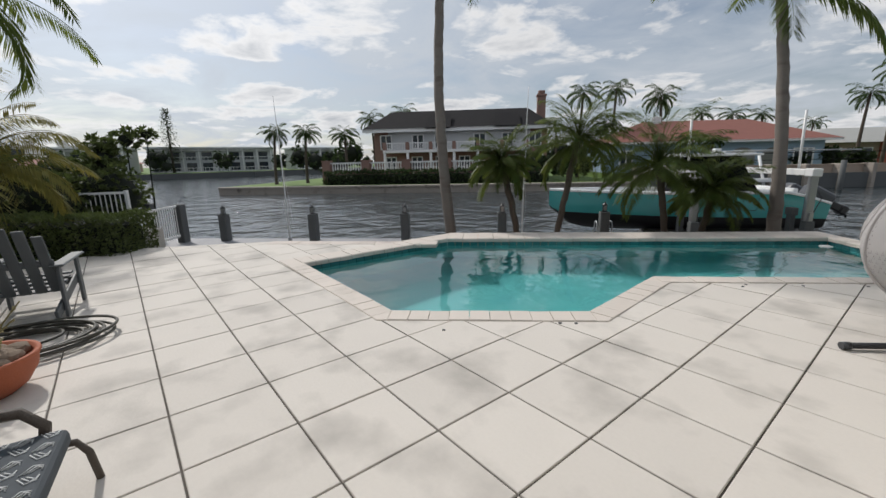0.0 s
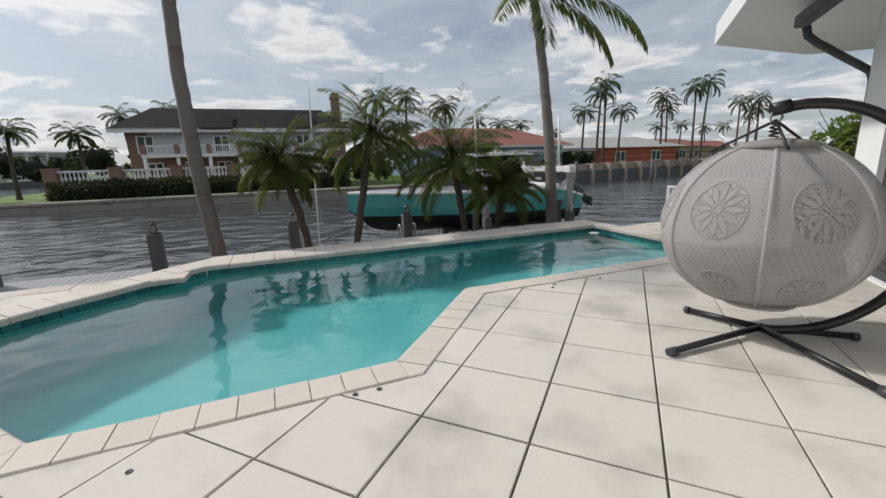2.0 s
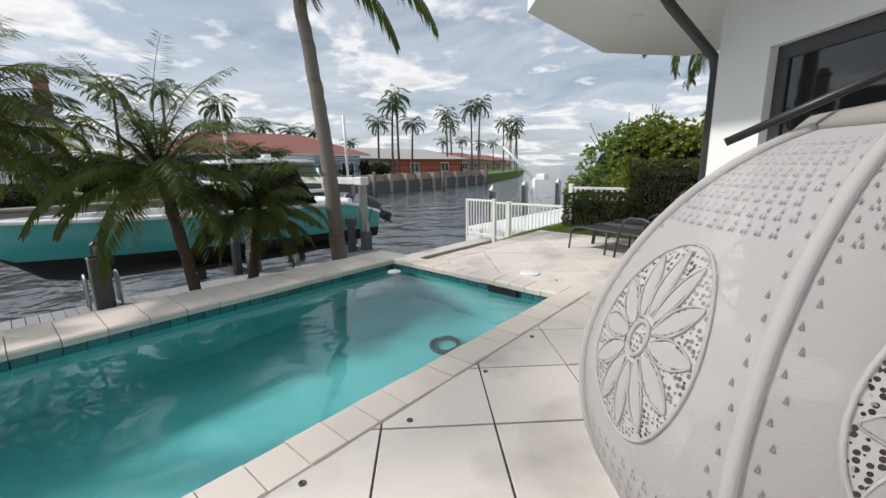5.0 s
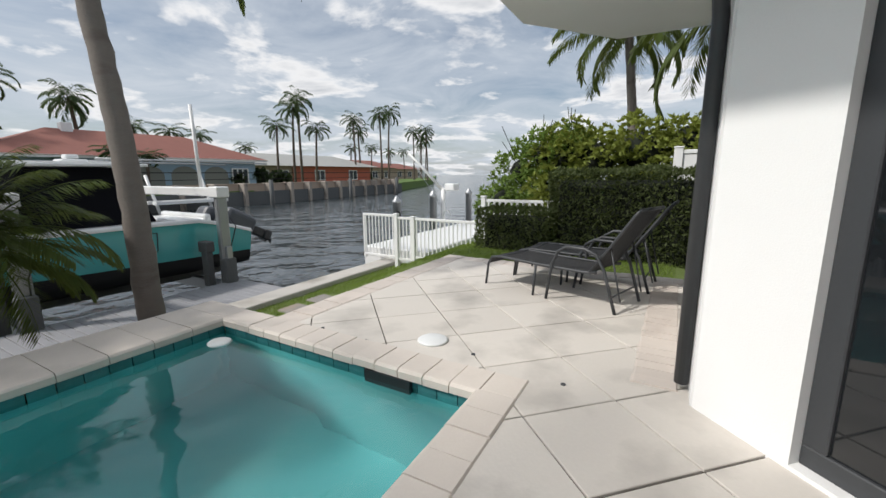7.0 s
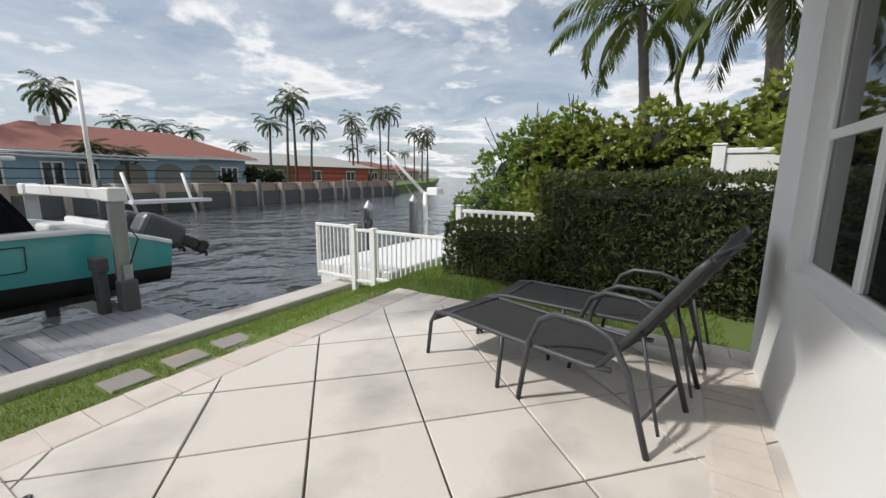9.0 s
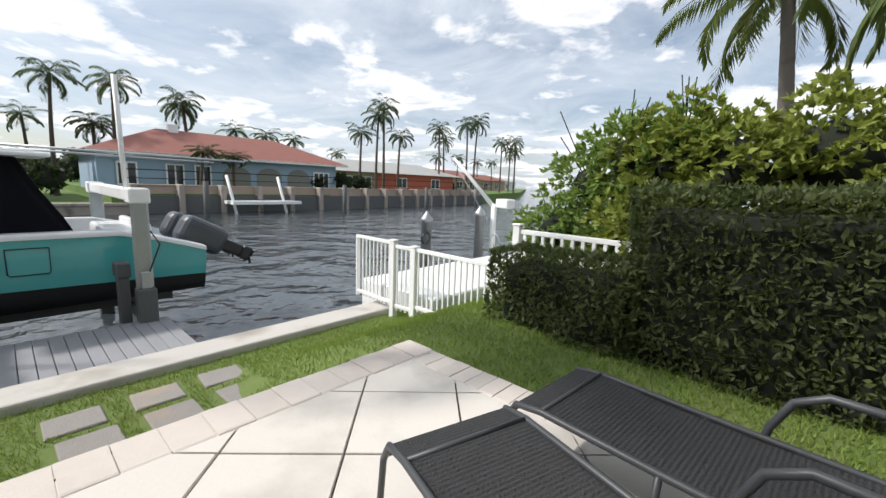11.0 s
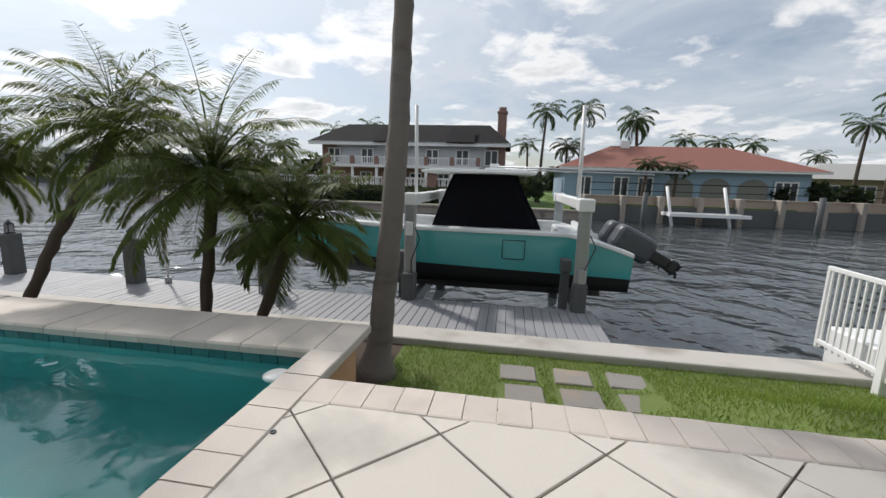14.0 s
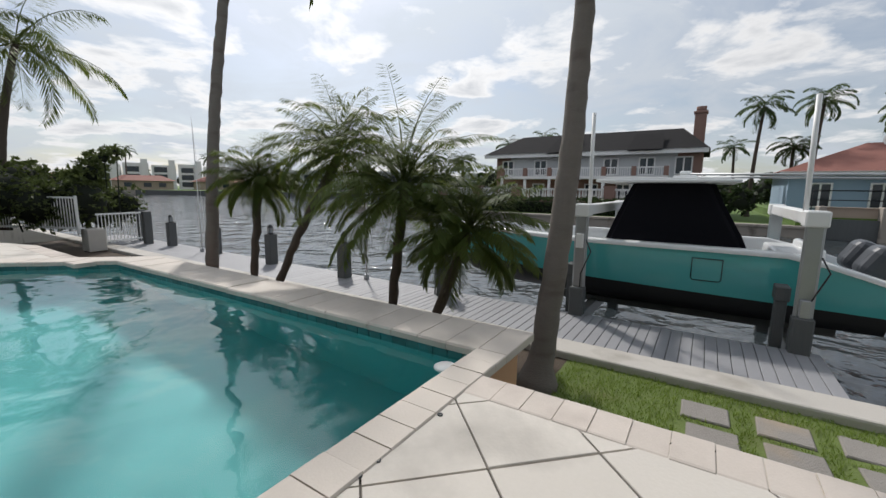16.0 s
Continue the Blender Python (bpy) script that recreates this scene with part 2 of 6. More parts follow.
def tube(bm, pts, radius, seg=8, caps=True):
    """A round bar along points; radius: one, or one a point."""
    pts = [Vector(p) for p in pts]
    rad = radius if isinstance(radius, (list, tuple)) else [radius] * len(pts)
    side = None
    rings = []
    for i, p in enumerate(pts):
        d = (pts[min(i + 1, len(pts) - 1)] - pts[max(i - 1, 0)]).normalized()
        if side is None:
            side = d.orthogonal().normalized()
        side = (side - d * side.dot(d)).normalized()
        up = d.cross(side)
        rings.append([bm.verts.new(p + (side * math.cos(a) + up * math.sin(a)) * rad[i]) for a in (2 * math.pi * j / seg for j in range(seg))])
    for a, b in zip(rings, rings[1:]):
        for j in range(seg):
            bm.faces.new((a[j], a[(j + 1) % seg], b[(j + 1) % seg], b[j])).smooth = True
    if caps:
        bm.faces.new(rings[0][::-1])
        bm.faces.new(rings[-1])
    return bm


def tubes(*rows, seg=8):
    bm = bmesh.new()
    for pts, r in rows:
        tube(bm, pts, r, seg)
    return bm


def lathe(bm, prof, seg=20, at=(0, 0, 0)):
    rings = [[bm.verts.new((at[0] + r * math.cos(a), at[1] + r * math.sin(a), at[2] + z)) for a in (2 * math.pi * j / seg for j in range(seg))] for r, z in prof]
    for a, b in zip(rings, rings[1:]):
        for j in range(seg):
            bm.faces.new((a[j], a[(j + 1) % seg], b[(j + 1) % seg], b[j])).smooth = True
    if prof[0][0] > 1e-3:
        bm.faces.new(rings[0][::-1])
    if prof[-1][0] > 1e-3:
        bm.faces.new(rings[-1])
    return bm


def prism(bm, poly, z0, z1, chamfer=0.0):
    """An upright slab over a convex outline (anticlockwise), its upper edge cut back by chamfer."""
    n = len(poly)
    low = [bm.verts.new((x, y, z0)) for x, y in poly]
    if chamfer:
        cx, cy = sum(p[0] for p in poly) / n, sum(p[1] for p in poly) / n
        mid = [bm.verts.new((x, y, z1 - chamfer)) for x, y in poly]
        top = []
        for x, y in poly:
            d = math.hypot(cx - x, cy - y) or 1
            s = min(1.4 * chamfer, 0.4 * d) / d
            top.append(bm.verts.new((x + (cx - x) * s, y + (cy - y) * s, z1)))
        rings = (low, mid, top)
    else:
        top = [bm.verts.new((x, y, z1)) for x, y in poly]
        rings = (low, top)
    for a, b in zip(rings, rings[1:]):
        for j in range(n):
            bm.faces.new((a[j], a[(j + 1) % n], b[(j + 1) % n], b[j]))
    bm.faces.new(top)
    bm.faces.new(low[::-1])
    return bm


def finish(bm, name, mat):
    bmesh.ops.recalc_face_normals(bm, faces=bm.faces)
    me = bpy.data.meshes.new(name)
    bm.to_mesh(me)
    bm.free()
    me.materials.append(mat)
    return me


def part(name, bm, mat, parent, label="", m=None):
    ob = new(name, finish(bm, name, mat))
    ob.parent = parent
    if m is not None:
        ob.matrix_local = m
    return tagged(ob, label)


def solid(name, bm, mat, m, label, category, group="", kind=""):
    ob = new(name, finish(bm, name, mat))
    ob.matrix_world = m
    return tagged(ob, label, category, group, kind)


def thing(name, m, label, category, group="", kind=""):
    ob = new(name)
    ob.matrix_world = m
    return tagged(ob, label, category, group, kind)


def piece(name, me, parent, m):
    ob = new(name, me)
    ob.parent = parent
    ob.matrix_local = m
    return ob


def clip(poly, a, b, keep_left=True):
    """The part of a convex outline on the left (or right) of the line from a to b."""
    s = 1 if keep_left else -1
    side = lambda p: s * ((b[0] - a[0]) * (p[1] - a[1]) - (b[1] - a[1]) * (p[0] - a[0]))
    out = []
    for i, p in enumerate(poly):
        q = poly[(i + 1) % len(poly)]
        sp, sq = side(p), side(q)
        if sp >= 0:
            out.append(p)
        if sp * sq < -1e-12:
            f = sp / (sp - sq)
            out.append((p[0] + (q[0] - p[0]) * f, p[1] + (q[1] - p[1]) * f))
    return out if len(out) > 2 else []


def area(poly):
    return 0.5 * sum(p[0] * q[1] - p[1] * q[0] for p, q in zip(poly, poly[1:] + poly[:1]))


def cut_away(polys, hole):
    """Convex outlines less a convex hole (anticlockwise)."""
    out = []
    for poly in polys:
        rest = poly
        for a, b in zip(hole, hole[1:] + hole[:1]):
            if not rest:
                break
            o = clip(rest, a, b, False)
            if o and abs(area(o)) > 1e-4:
                out.append(o)
            rest = clip(rest, a, b, True)
    return out


def inside_all(poly, outline):
    for a, b in zip(outline, outline[1:] + outline[:1]):
        poly = clip(poly, a, b)
        if not poly:
            return []
    return poly


# ---- patio, pool, lawn, sea wall, dock, water ----
T = 0.61
R2 = math.sqrt(0.5)
LAWN, DOCK, WATER = -0.92, -0.86, -1.65
POOL = [(-3.06, 5.15), (-1.15, 3.16), (0.90, 3.24), (2.02, 4.56), (6.17, 4.64), (6.17, 7.32), (-0.95, 7.20)]
HOLE_A = [(-3.16, 5.13), (-1.19, 3.05), (0.95, 3.13), (2.10, 4.50), (2.10, 7.8), (-1.0, 7.8)]
HOLE_B = [(2.09, 4.50), (6.27, 4.55), (6.27, 9.0), (2.09, 9.0)]
PATIO = [(-9.2, -5.5), (9.86, -5.5), (9.86, 6.9), (-4.5, 6.93), (-6.95, 6.2), (-9.2, 2.0)]

patio = tagged(thing("patio", W(0, 0), "raised terrace of square pale cast stone pavers laid diagonally", "patio", kind="structure"))
bm = bmesh.new()
for poly in cut_away(cut_away([PATIO], HOLE_A), HOLE_B):
    prism(bm, poly, LAWN - 0.3, -0.014)
part("paver_bed", bm, M_joint, patio, "dark grouted bed under the pavers")

bm = bmesh.new()
nu, nv = 60, 40


def lawn_height(u, v):
    """The lawn lies low by the sea wall and climbs to the terrace beside the hedge."""
    k = max(0.0, min(1.0, (9.6 - v) / 2.6))
    k = k * k * (3 - 2 * k)
    s = max(0.0, min(1.0, (u - 8.9) / 1.1))
    return LAWN + k * s * s * (3 - 2 * s) * 0.82 + 0.012 * noise.noise(Vector((u * 2, v * 2, 0)))


grid = [[bm.verts.new((6.3 + 9.7 * i / nu, 2.5 + 7.25 * j / nv, lawn_height(6.3 + 9.7 * i / nu, 2.5 + 7.25 * j / nv))) for j in range(nv + 1)] for i in range(nu + 1)]
for i in range(nu):
    for j in range(nv):
        bm.faces.new((grid[i][j], grid[i + 1][j], grid[i + 1][j + 1], grid[i][j + 1])).smooth = True
solid("ground_lawn", bm, M_lawn, W(0, 0), "bright green lawn between terrace and sea wall", "lawn", kind="structure")
solid("ground_planting_strip", boxes((-14, 6.3, 7.6, 9.75, -1.4, LAWN)), M_soil, W(0, 0), "dark mulch strip behind the pool wall", "planting bed", kind="structure")
solid("ground_side_lawn", boxes((-26, -6.6, -6, 6.5, -1.2, -0.10), bevel=0.03), M_lawn, W(0, 0), "side lawn beyond the terrace edge", "lawn", kind="structure")
bm = boxes((-30, 22, 9.7, 10.2, -2.6, -0.82), bevel=0.03, seg=2)
solid("sea_wall", bm, M_concrete, W(0, 0), "pale concrete sea wall cap along the canal", "sea wall", kind="structure")
solid("water_canal", boxes((-900, 900, 10.15, 900, WATER - 0.5, WATER)), M_canal, W(0, 0), "dark rippled canal water", "water", kind="structure")
solid("ground", boxes((-900, 900, -900, 10.15, -3.2, -2.2)), M_soil, W(0, 0), "ground beneath the gardens reaching to the horizon", "ground", kind="structure")

# pool shell
pool = thing("pool", W(0, 0), "swimming pool with teal water and angled ends", "pool", kind="structure")
bm = bmesh.new()
n = len(POOL)
lo = [bm.verts.new((u, v, -1.45)) for u, v in POOL]
hi = [bm.verts.new((u, v, -0.20)) for u, v in POOL]
bm.faces.new(lo)
for i in range(n):
    bm.faces.new((lo[i], lo[(i + 1) % n], hi[(i + 1) % n], hi[i]))
part("pool_shell", bm, M_plaster, pool, "pale aqua plaster shell")
for i in range(n):
    a, b = Vector((*POOL[i], 0)), Vector((*POOL[(i + 1) % n], 0))
    d = (b - a).normalized()
    o = Vector((d.y, -d.x, 0)) * 0.03
    count = max(1, round((b - a).length / 0.155))
    bm = bmesh.new()
    for j in range(count):
        p, q = a + (b - a) * (j / count), a + (b - a) * ((j + 1) / count)
        g = d * 0.004
        box(bm, 0, (q - p).length - 0.008, 0, 0.028, -0.205, -0.045, m=Matrix.Translation(p + g) @ Matrix.Rotation(math.atan2(d.y, d.x), 4, "Z") @ Matrix.Translation((0, -0.028, 0)))
    part("waterline_tiles", bm, M_pooltile, pool, "dark teal glazed waterline tiles")
bm = bmesh.new()
bm.faces.new([bm.verts.new((u, v, -0.125)) for u, v in POOL])
water = part("water_surface", bm, M_poolwater, pool, "still teal pool water")
water.visible_shadow = False
bm = boxes((-0.9, 6.28, 7.42, 7.88, -1.2, -0.03), (6.2, 6.3, 4.6, 7.88, -1.2, -0.03))
part("outer_wall", bm, M_orange, pool, "peach stuccoed retaining wall")


def stones(parent, name, a, b, inner, outer, width, z, mat, thick=0.07, noise_z=0.004):
    """A row of stones from a to b, reaching outer metres to the right of the line and inner to its left."""
    a, b = Vector((*a, 0)), Vector((*b, 0))
    count = max(1, round((b - a).length / width))
    length = (b - a).length / count
    bm = bmesh.new()
    prof = [(inner, z - thick), (inner, z - 0.02), (inner - 0.015, z - 0.004), (inner - 0.03, z), (-outer + 0.008, z), (-outer, z - 0.01), (-outer, z - thick)]
    vs = [[bm.verts.new((x, y, h)) for y, h in prof] for x in (0.0035, length - 0.0035)]
    for j in range(len(prof)):
        bm.faces.new((vs[0][j], vs[1][j], vs[1][(j + 1) % len(prof)], vs[0][(j + 1) % len(prof)]))
    bm.faces.new(vs[0][::-1])
    bm.faces.new(vs[1])
    me = finish(bm, name, mat)
    turn = Matrix.Rotation(math.atan2((b - a).y, (b - a).x), 4, "Z")
    for j in range(count):
        piece(name, me, parent, Matrix.Translation(a + (b - a) * (j / count) + Vector((0, 0, random.uniform(-noise_z, noise_z)))) @ turn)


for i, (inner, outer) in enumerate(((0.03, 0.24), (0.03, 0.24), (0.03, 0.24), (0.03, 0.24), (0.03, 0.26), (0.03, 0.62), (0.03, 0.42))):
    stones(pool, "coping_stone", POOL[i], POOL[(i + 1) % n], inner, outer, 0.205 if i != 5 else 0.31, 0.012, M_cope)
bm = bmesh.new()
for i, (u, v) in enumerate(POOL):      # corner pieces between the straight runs
    p, q = POOL[i - 1], POOL[(i + 1) % n]
    d0 = Vector((u - p[0], v - p[1])).normalized()
    d1 = Vector((q[0] - u, q[1] - v)).normalized()
    w0 = (0.42, 0.24, 0.24, 0.24, 0.24, 0.26, 0.62)[i]
    w1 = (0.24, 0.24, 0.24, 0.24, 0.26, 0.62, 0.42)[i]
    if d0.cross(d1) > 0.05:
        a = (u + d0.y * w0, v - d0.x * w0)
        c = (u + d1.y * w1, v - d1.x * w1)
        cr = d0.cross(d1)
        k = ((c[0] - a[0]) * d1.y - (c[1] - a[1]) * d1.x) / cr
        m_ = (a[0] + d0.x * k, a[1] + d0.y * k)
        prism(bm, [(u, v), a, m_, c], -0.06, 0.012, 0.008)
part("coping_corner", bm, M_cope, pool)

# brick border of the terrace
stones(patio, "border_brick", (9.86, 6.90), (6.42, 6.90), 0.30, 0.0, 0.205, 0.008, M_band)
stones(patio, "border_brick", (9.60, 3.5), (9.60, 6.58), 0.0, 0.26, 0.125, 0.008, M_band)
stones(patio, "border_brick", (6.75, 3.56), (9.60, 3.56), 0.28, 0.0, 0.125, 0.008, M_band)
stones(patio, "border_brick", (-1.1, 6.93), (-4.5, 6.93), 0.30, 0.0, 0.3, 0.008, M_band)

# dock
dock = thing("dock", W(0, 0), "grey composite plank dock along the sea wall", "dock", kind="structure")
part("dock_frame", boxes((-14, 9.15, 10.22, 11.6, DOCK - 0.22, DOCK - 0.04)), M_pile, dock, "dark timber framing")
me = finish(boxes((0.004, 0.146, 10.2, 11.72, DOCK - 0.035, DOCK), bevel=0.006), "dock_plank", M_deck)
for i in range(154):
    piece("dock_plank", me, dock, Matrix.Translation((9.2 - 0.15 * (i + 1), 0, random.uniform(-0.002, 0.002))))

# house
house = thing("house", W(0, 0), "white stuccoed house with dark window frames and deep eaves", "house", kind="structure")
X0 = 2.2
k = R2


def uv(x, y):
    return ((x + y) * k, (y - x) * k)


def wall_run(bm, a, b, z0, z1, thick=0.25, holes=()):
    """A wall from a to b (house on the left), with openings (from, to, sill, head) along it."""
    a, b = Vector((*a, 0)), Vector((*b, 0))
    m = Matrix.Translation(a) @ Matrix.Rotation(math.atan2((b - a).y, (b - a).x), 4, "Z")
    ln = (b - a).length
    s = 0.0
    for f, t, sill, head in sorted(holes):
        box(bm, s, f, 0, thick, z0, z1, m=m)
        if sill > z0:
            box(bm, f, t, 0, thick, z0, sill, m=m)
        box(bm, f, t, 0, thick, head, z1, m=m)
        s = t
    box(bm, s, ln, 0, thick, z0, z1, m=m)
    return m


C0 = (X0, 7.16)                       # the corner where the wall turns
corner = uv(*C0)
bm = bmesh.new()
# the wall runs from the far end (along u) to the corner, then back along the terrace
m_side = wall_run(bm, (9.7, 3.5), (corner[0], 3.5), -0.9, 2.9, holes=((0.65, 2.2, 0.82, 2.42),))
wall_side = part("wall", bm, M_white, house)
bm = bmesh.new()
m_front = wall_run(bm, (corner[0] - 0.012, 3.488), uv(X0, -2.2), -0.1, 2.9, holes=((0.52, 3.4, 0.02, 2.17),))
wall_front = part("wall", bm, M_white, house)
part("wall", boxes((9.45, 9.7, -4, 3.25, -0.9, 2.9)), M_white, house)
bm = bmesh.new()
m_back = wall_run(bm, uv(X0, -2.45), uv(-9.0, -2.45), -0.1, 2.9, holes=((1.0, 4.4, 0.02, 2.2), (6.0, 8.6, 0.6, 2.1)))
part("wall", bm, M_white, house)
M_frame = M_darkgrey
# black sliding door in the terrace wall
def glazing(parent, m, f, t, sill, head, mullions, mat, depth=0.06, wide=0.07, pane=M_glass, name="window"):
    w = tagged(new(name), "")
    w.parent = parent
    w.matrix_local = m
    bm = boxes((f, t, depth, depth + 0.08, head - wide, head), (f, t, depth, depth + 0.08, sill, sill + wide), (f, f + wide, depth, depth + 0.08, sill + wide, head - wide), (t - wide, t, depth, depth + 0.08, sill + wide, head - wide), bevel=0.006)
    part("window_frame", bm, mat, w)
    for u in mullions:
        part("mullion", boxes((u - wide / 2, u + wide / 2, depth + 0.003, depth + 0.085, sill + wide, head - wide), bevel=0.006), mat, w)
    us = [f, *mullions, t]
    for p, q in zip(us, us[1:]):
        part("pane", boxes((p + 0.02, q - 0.02, depth + 0.02, depth + 0.035, sill + 0.02, head - 0.02)), pane, w)
    return w


glazing(house, m_front, 0.52, 3.4, 0.02, 2.17, (1.5, 2.45), M_darkgrey, name="sliding_door", depth=0.06, wide=0.10)
w1 = glazing(house, m_side, 0.65, 2.2, 0.82, 2.42, (1.42,), M_wpaint, depth=0.08)
part("glazing_bar", boxes((0.72, 2.13, 0.083, 0.165, 1.55, 1.60)), M_wpaint, w1)
glazing(house, m_back, 1.0, 4.4, 0.02, 2.2, (2.1, 3.3), M_darkgrey, name="sliding_door")
glazing(house, m_back, 6.0, 8.6, 0.6, 2.1, (7.3,), M_darkgrey)
# eaves
bm = bmesh.new()
prism(bm, [(6.4, 5.25), uv(0.75, 2.0), uv(0.75, -2.2), uv(6.9, -2.2), (9.75, -4.0), (9.72, 4.45), (8.62, 5.28)], 2.95, 3.22)
part("soffit", bm, M_white, house, "white eaves soffit and fascia")
for u, v in ((7.35, 4.45), (5.4, 3.2), (8.6, 4.0)):
    part("downlight", lathe(bmesh.new(), [(0.045, 0.0), (0.075, 0.0), (0.08, 0.006), (0.08, 0.02)], 16, (u, v, 2.935)), M_wpaint, house, "round recessed downlight")
# downpipe
bm = bmesh.new()
pts = [(6.80, 3.545, 0.05), (6.80, 3.545, 2.16), (6.74, 3.56, 2.27), (6.10, 3.78, 2.58), (5.98, 3.82, 2.66), (5.95, 3.83, 2.76)]
tube(bm, pts, 0.042, 10)
part("downpipe", bm, M_darkgrey, house, "dark grey metal rainwater downpipe")

gx, gy = 1.36, 6.84                      # box gutter along the terrace eaves
bm = bmesh.new()
box(bm, gx, gx + 0.13, 2.2, gy, 2.73, 2.86, bevel=0.012, m=pose(0, 0, 0, 0, 0, -45))
part("gutter", bm, M_darkgrey, house, "dark grey box gutter")


# ---- plants ----
def leaf(bm, p, d, up, length, width):
    side = d.cross(up)
    side = side.normalized() * width if side.length > 1e-4 else Vector((width, 0, 0))
    a, b, c, e = p, p + d * length * 0.45 + side, p + d * length, p + d * length * 0.45 - side
    bm.faces.new([bm.verts.new(q) for q in (a, b, c, e)])


def frond(bm, base, heading, rise, length, droop, leaflets, leaf_len, leaf_wide, rnd, hang=0.5):
    """One feather leaf: a bowed rib with two rows of leaflets."""
    pts = []
    p = Vector(base)
    n = 9
    for i in range(n + 1):
        a = rise - droop * (i / n) ** 1.5
        d = Vector((math.cos(heading) * math.cos(a), math.sin(heading) * math.cos(a), math.sin(a)))
        pts.append(p.copy())
        p = p + d * length / n
    tube(bm, pts, [0.02 * (1 - 0.8 * i / n) * max(0.6, length / 2.5) for i in range(n + 1)], 3, False)
    for i in range(leaflets):
        f = 0.14 + 0.86 * (i + 0.5) / leaflets
        x = f * n
        k = min(int(x), n - 1)
        q = pts[k].lerp(pts[k + 1], x - k)
        d = (pts[k + 1] - pts[k]).normalized()
        side = d.cross(Vector((0, 0, 1)))
        side = side.normalized() if side.length > 1e-3 else Vector((1, 0, 0))
        ln = leaf_len * (0.35 + 0.65 * math.sin(math.pi * min(1, f * 0.85 + 0.12))) * rnd.uniform(0.85, 1.1)
        for s in (-1, 1):
            w = (d * 0.62 + side * s * 0.8 + Vector((0, 0, -hang * rnd.uniform(0.4, 1.3)))).normalized()
            leaf(bm, q, w, Vector((0, 0, 1)), ln, leaf_wide)


def palm(name, m, label, base, head, r0, r1, fronds, length, leaf_len, leaflets, trunk_mat, leaf_mat, seed, bow=0.0, droop=(1.2, 2.2), rise=(-0.2, 1.3), leaf_wide=0.014, hang=0.5, group="", ring=0.02, seg=12, bend=(0, 0), foot=0.45, hanging=()):
    """A palm: a ringed, bowed trunk and a crown of feather leaves; places are relative to m."""
    rnd = random.Random(seed)
    tree = thing(name, m, label, "palm tree", group)
    base, head = Vector(base), Vector(head)
    n = max(8, int((head - base).length / 0.16))
    side = Vector((head.x - base.x, head.y - base.y, 0))
    pts, rad = [], []
    for i in range(n + 1):
        f = i / n
        q = base.lerp(head, f) + (side * -bow + Vector((*bend, 0))) * math.sin(math.pi * f) + Vector((rnd.uniform(-1, 1), rnd.uniform(-1, 1), 0)) * ring * 0.3
        pts.append(q)
        flare = 1 + foot * max(0, 1 - f * (head - base).length / 0.5) ** 2
        rad.append((r0 + (r1 - r0) * min(1, f * 1.15)) * flare * (1 + ring * (1 if i % 2 else -1)))
    part("trunk", tube(bmesh.new(), pts, rad, seg), trunk_mat, tree, "ringed palm trunk")
    bm = bmesh.new()
    for i in range(fronds):
        f = (i + 0.5) / fronds
        frond(bm, head + Vector((0, 0, rnd.uniform(-0.05, 0.1))), i * 2.39996 + rnd.uniform(-0.3, 0.3), rise[1] + (rise[0] - rise[1]) * f + rnd.uniform(-0.12, 0.12), length * rnd.uniform(0.8, 1.1), rnd.uniform(*droop), leaflets, leaf_len, leaf_wide, rnd, hang)
    for turn, up, reach, fall in hanging:
        frond(bm, head, turn, up, reach, fall, leaflets + 20, leaf_len * 1.1, leaf_wide, rnd, 1.1)
    part("crown", bm, leaf_mat, tree, "crown of arching feather leaves")
    return tree


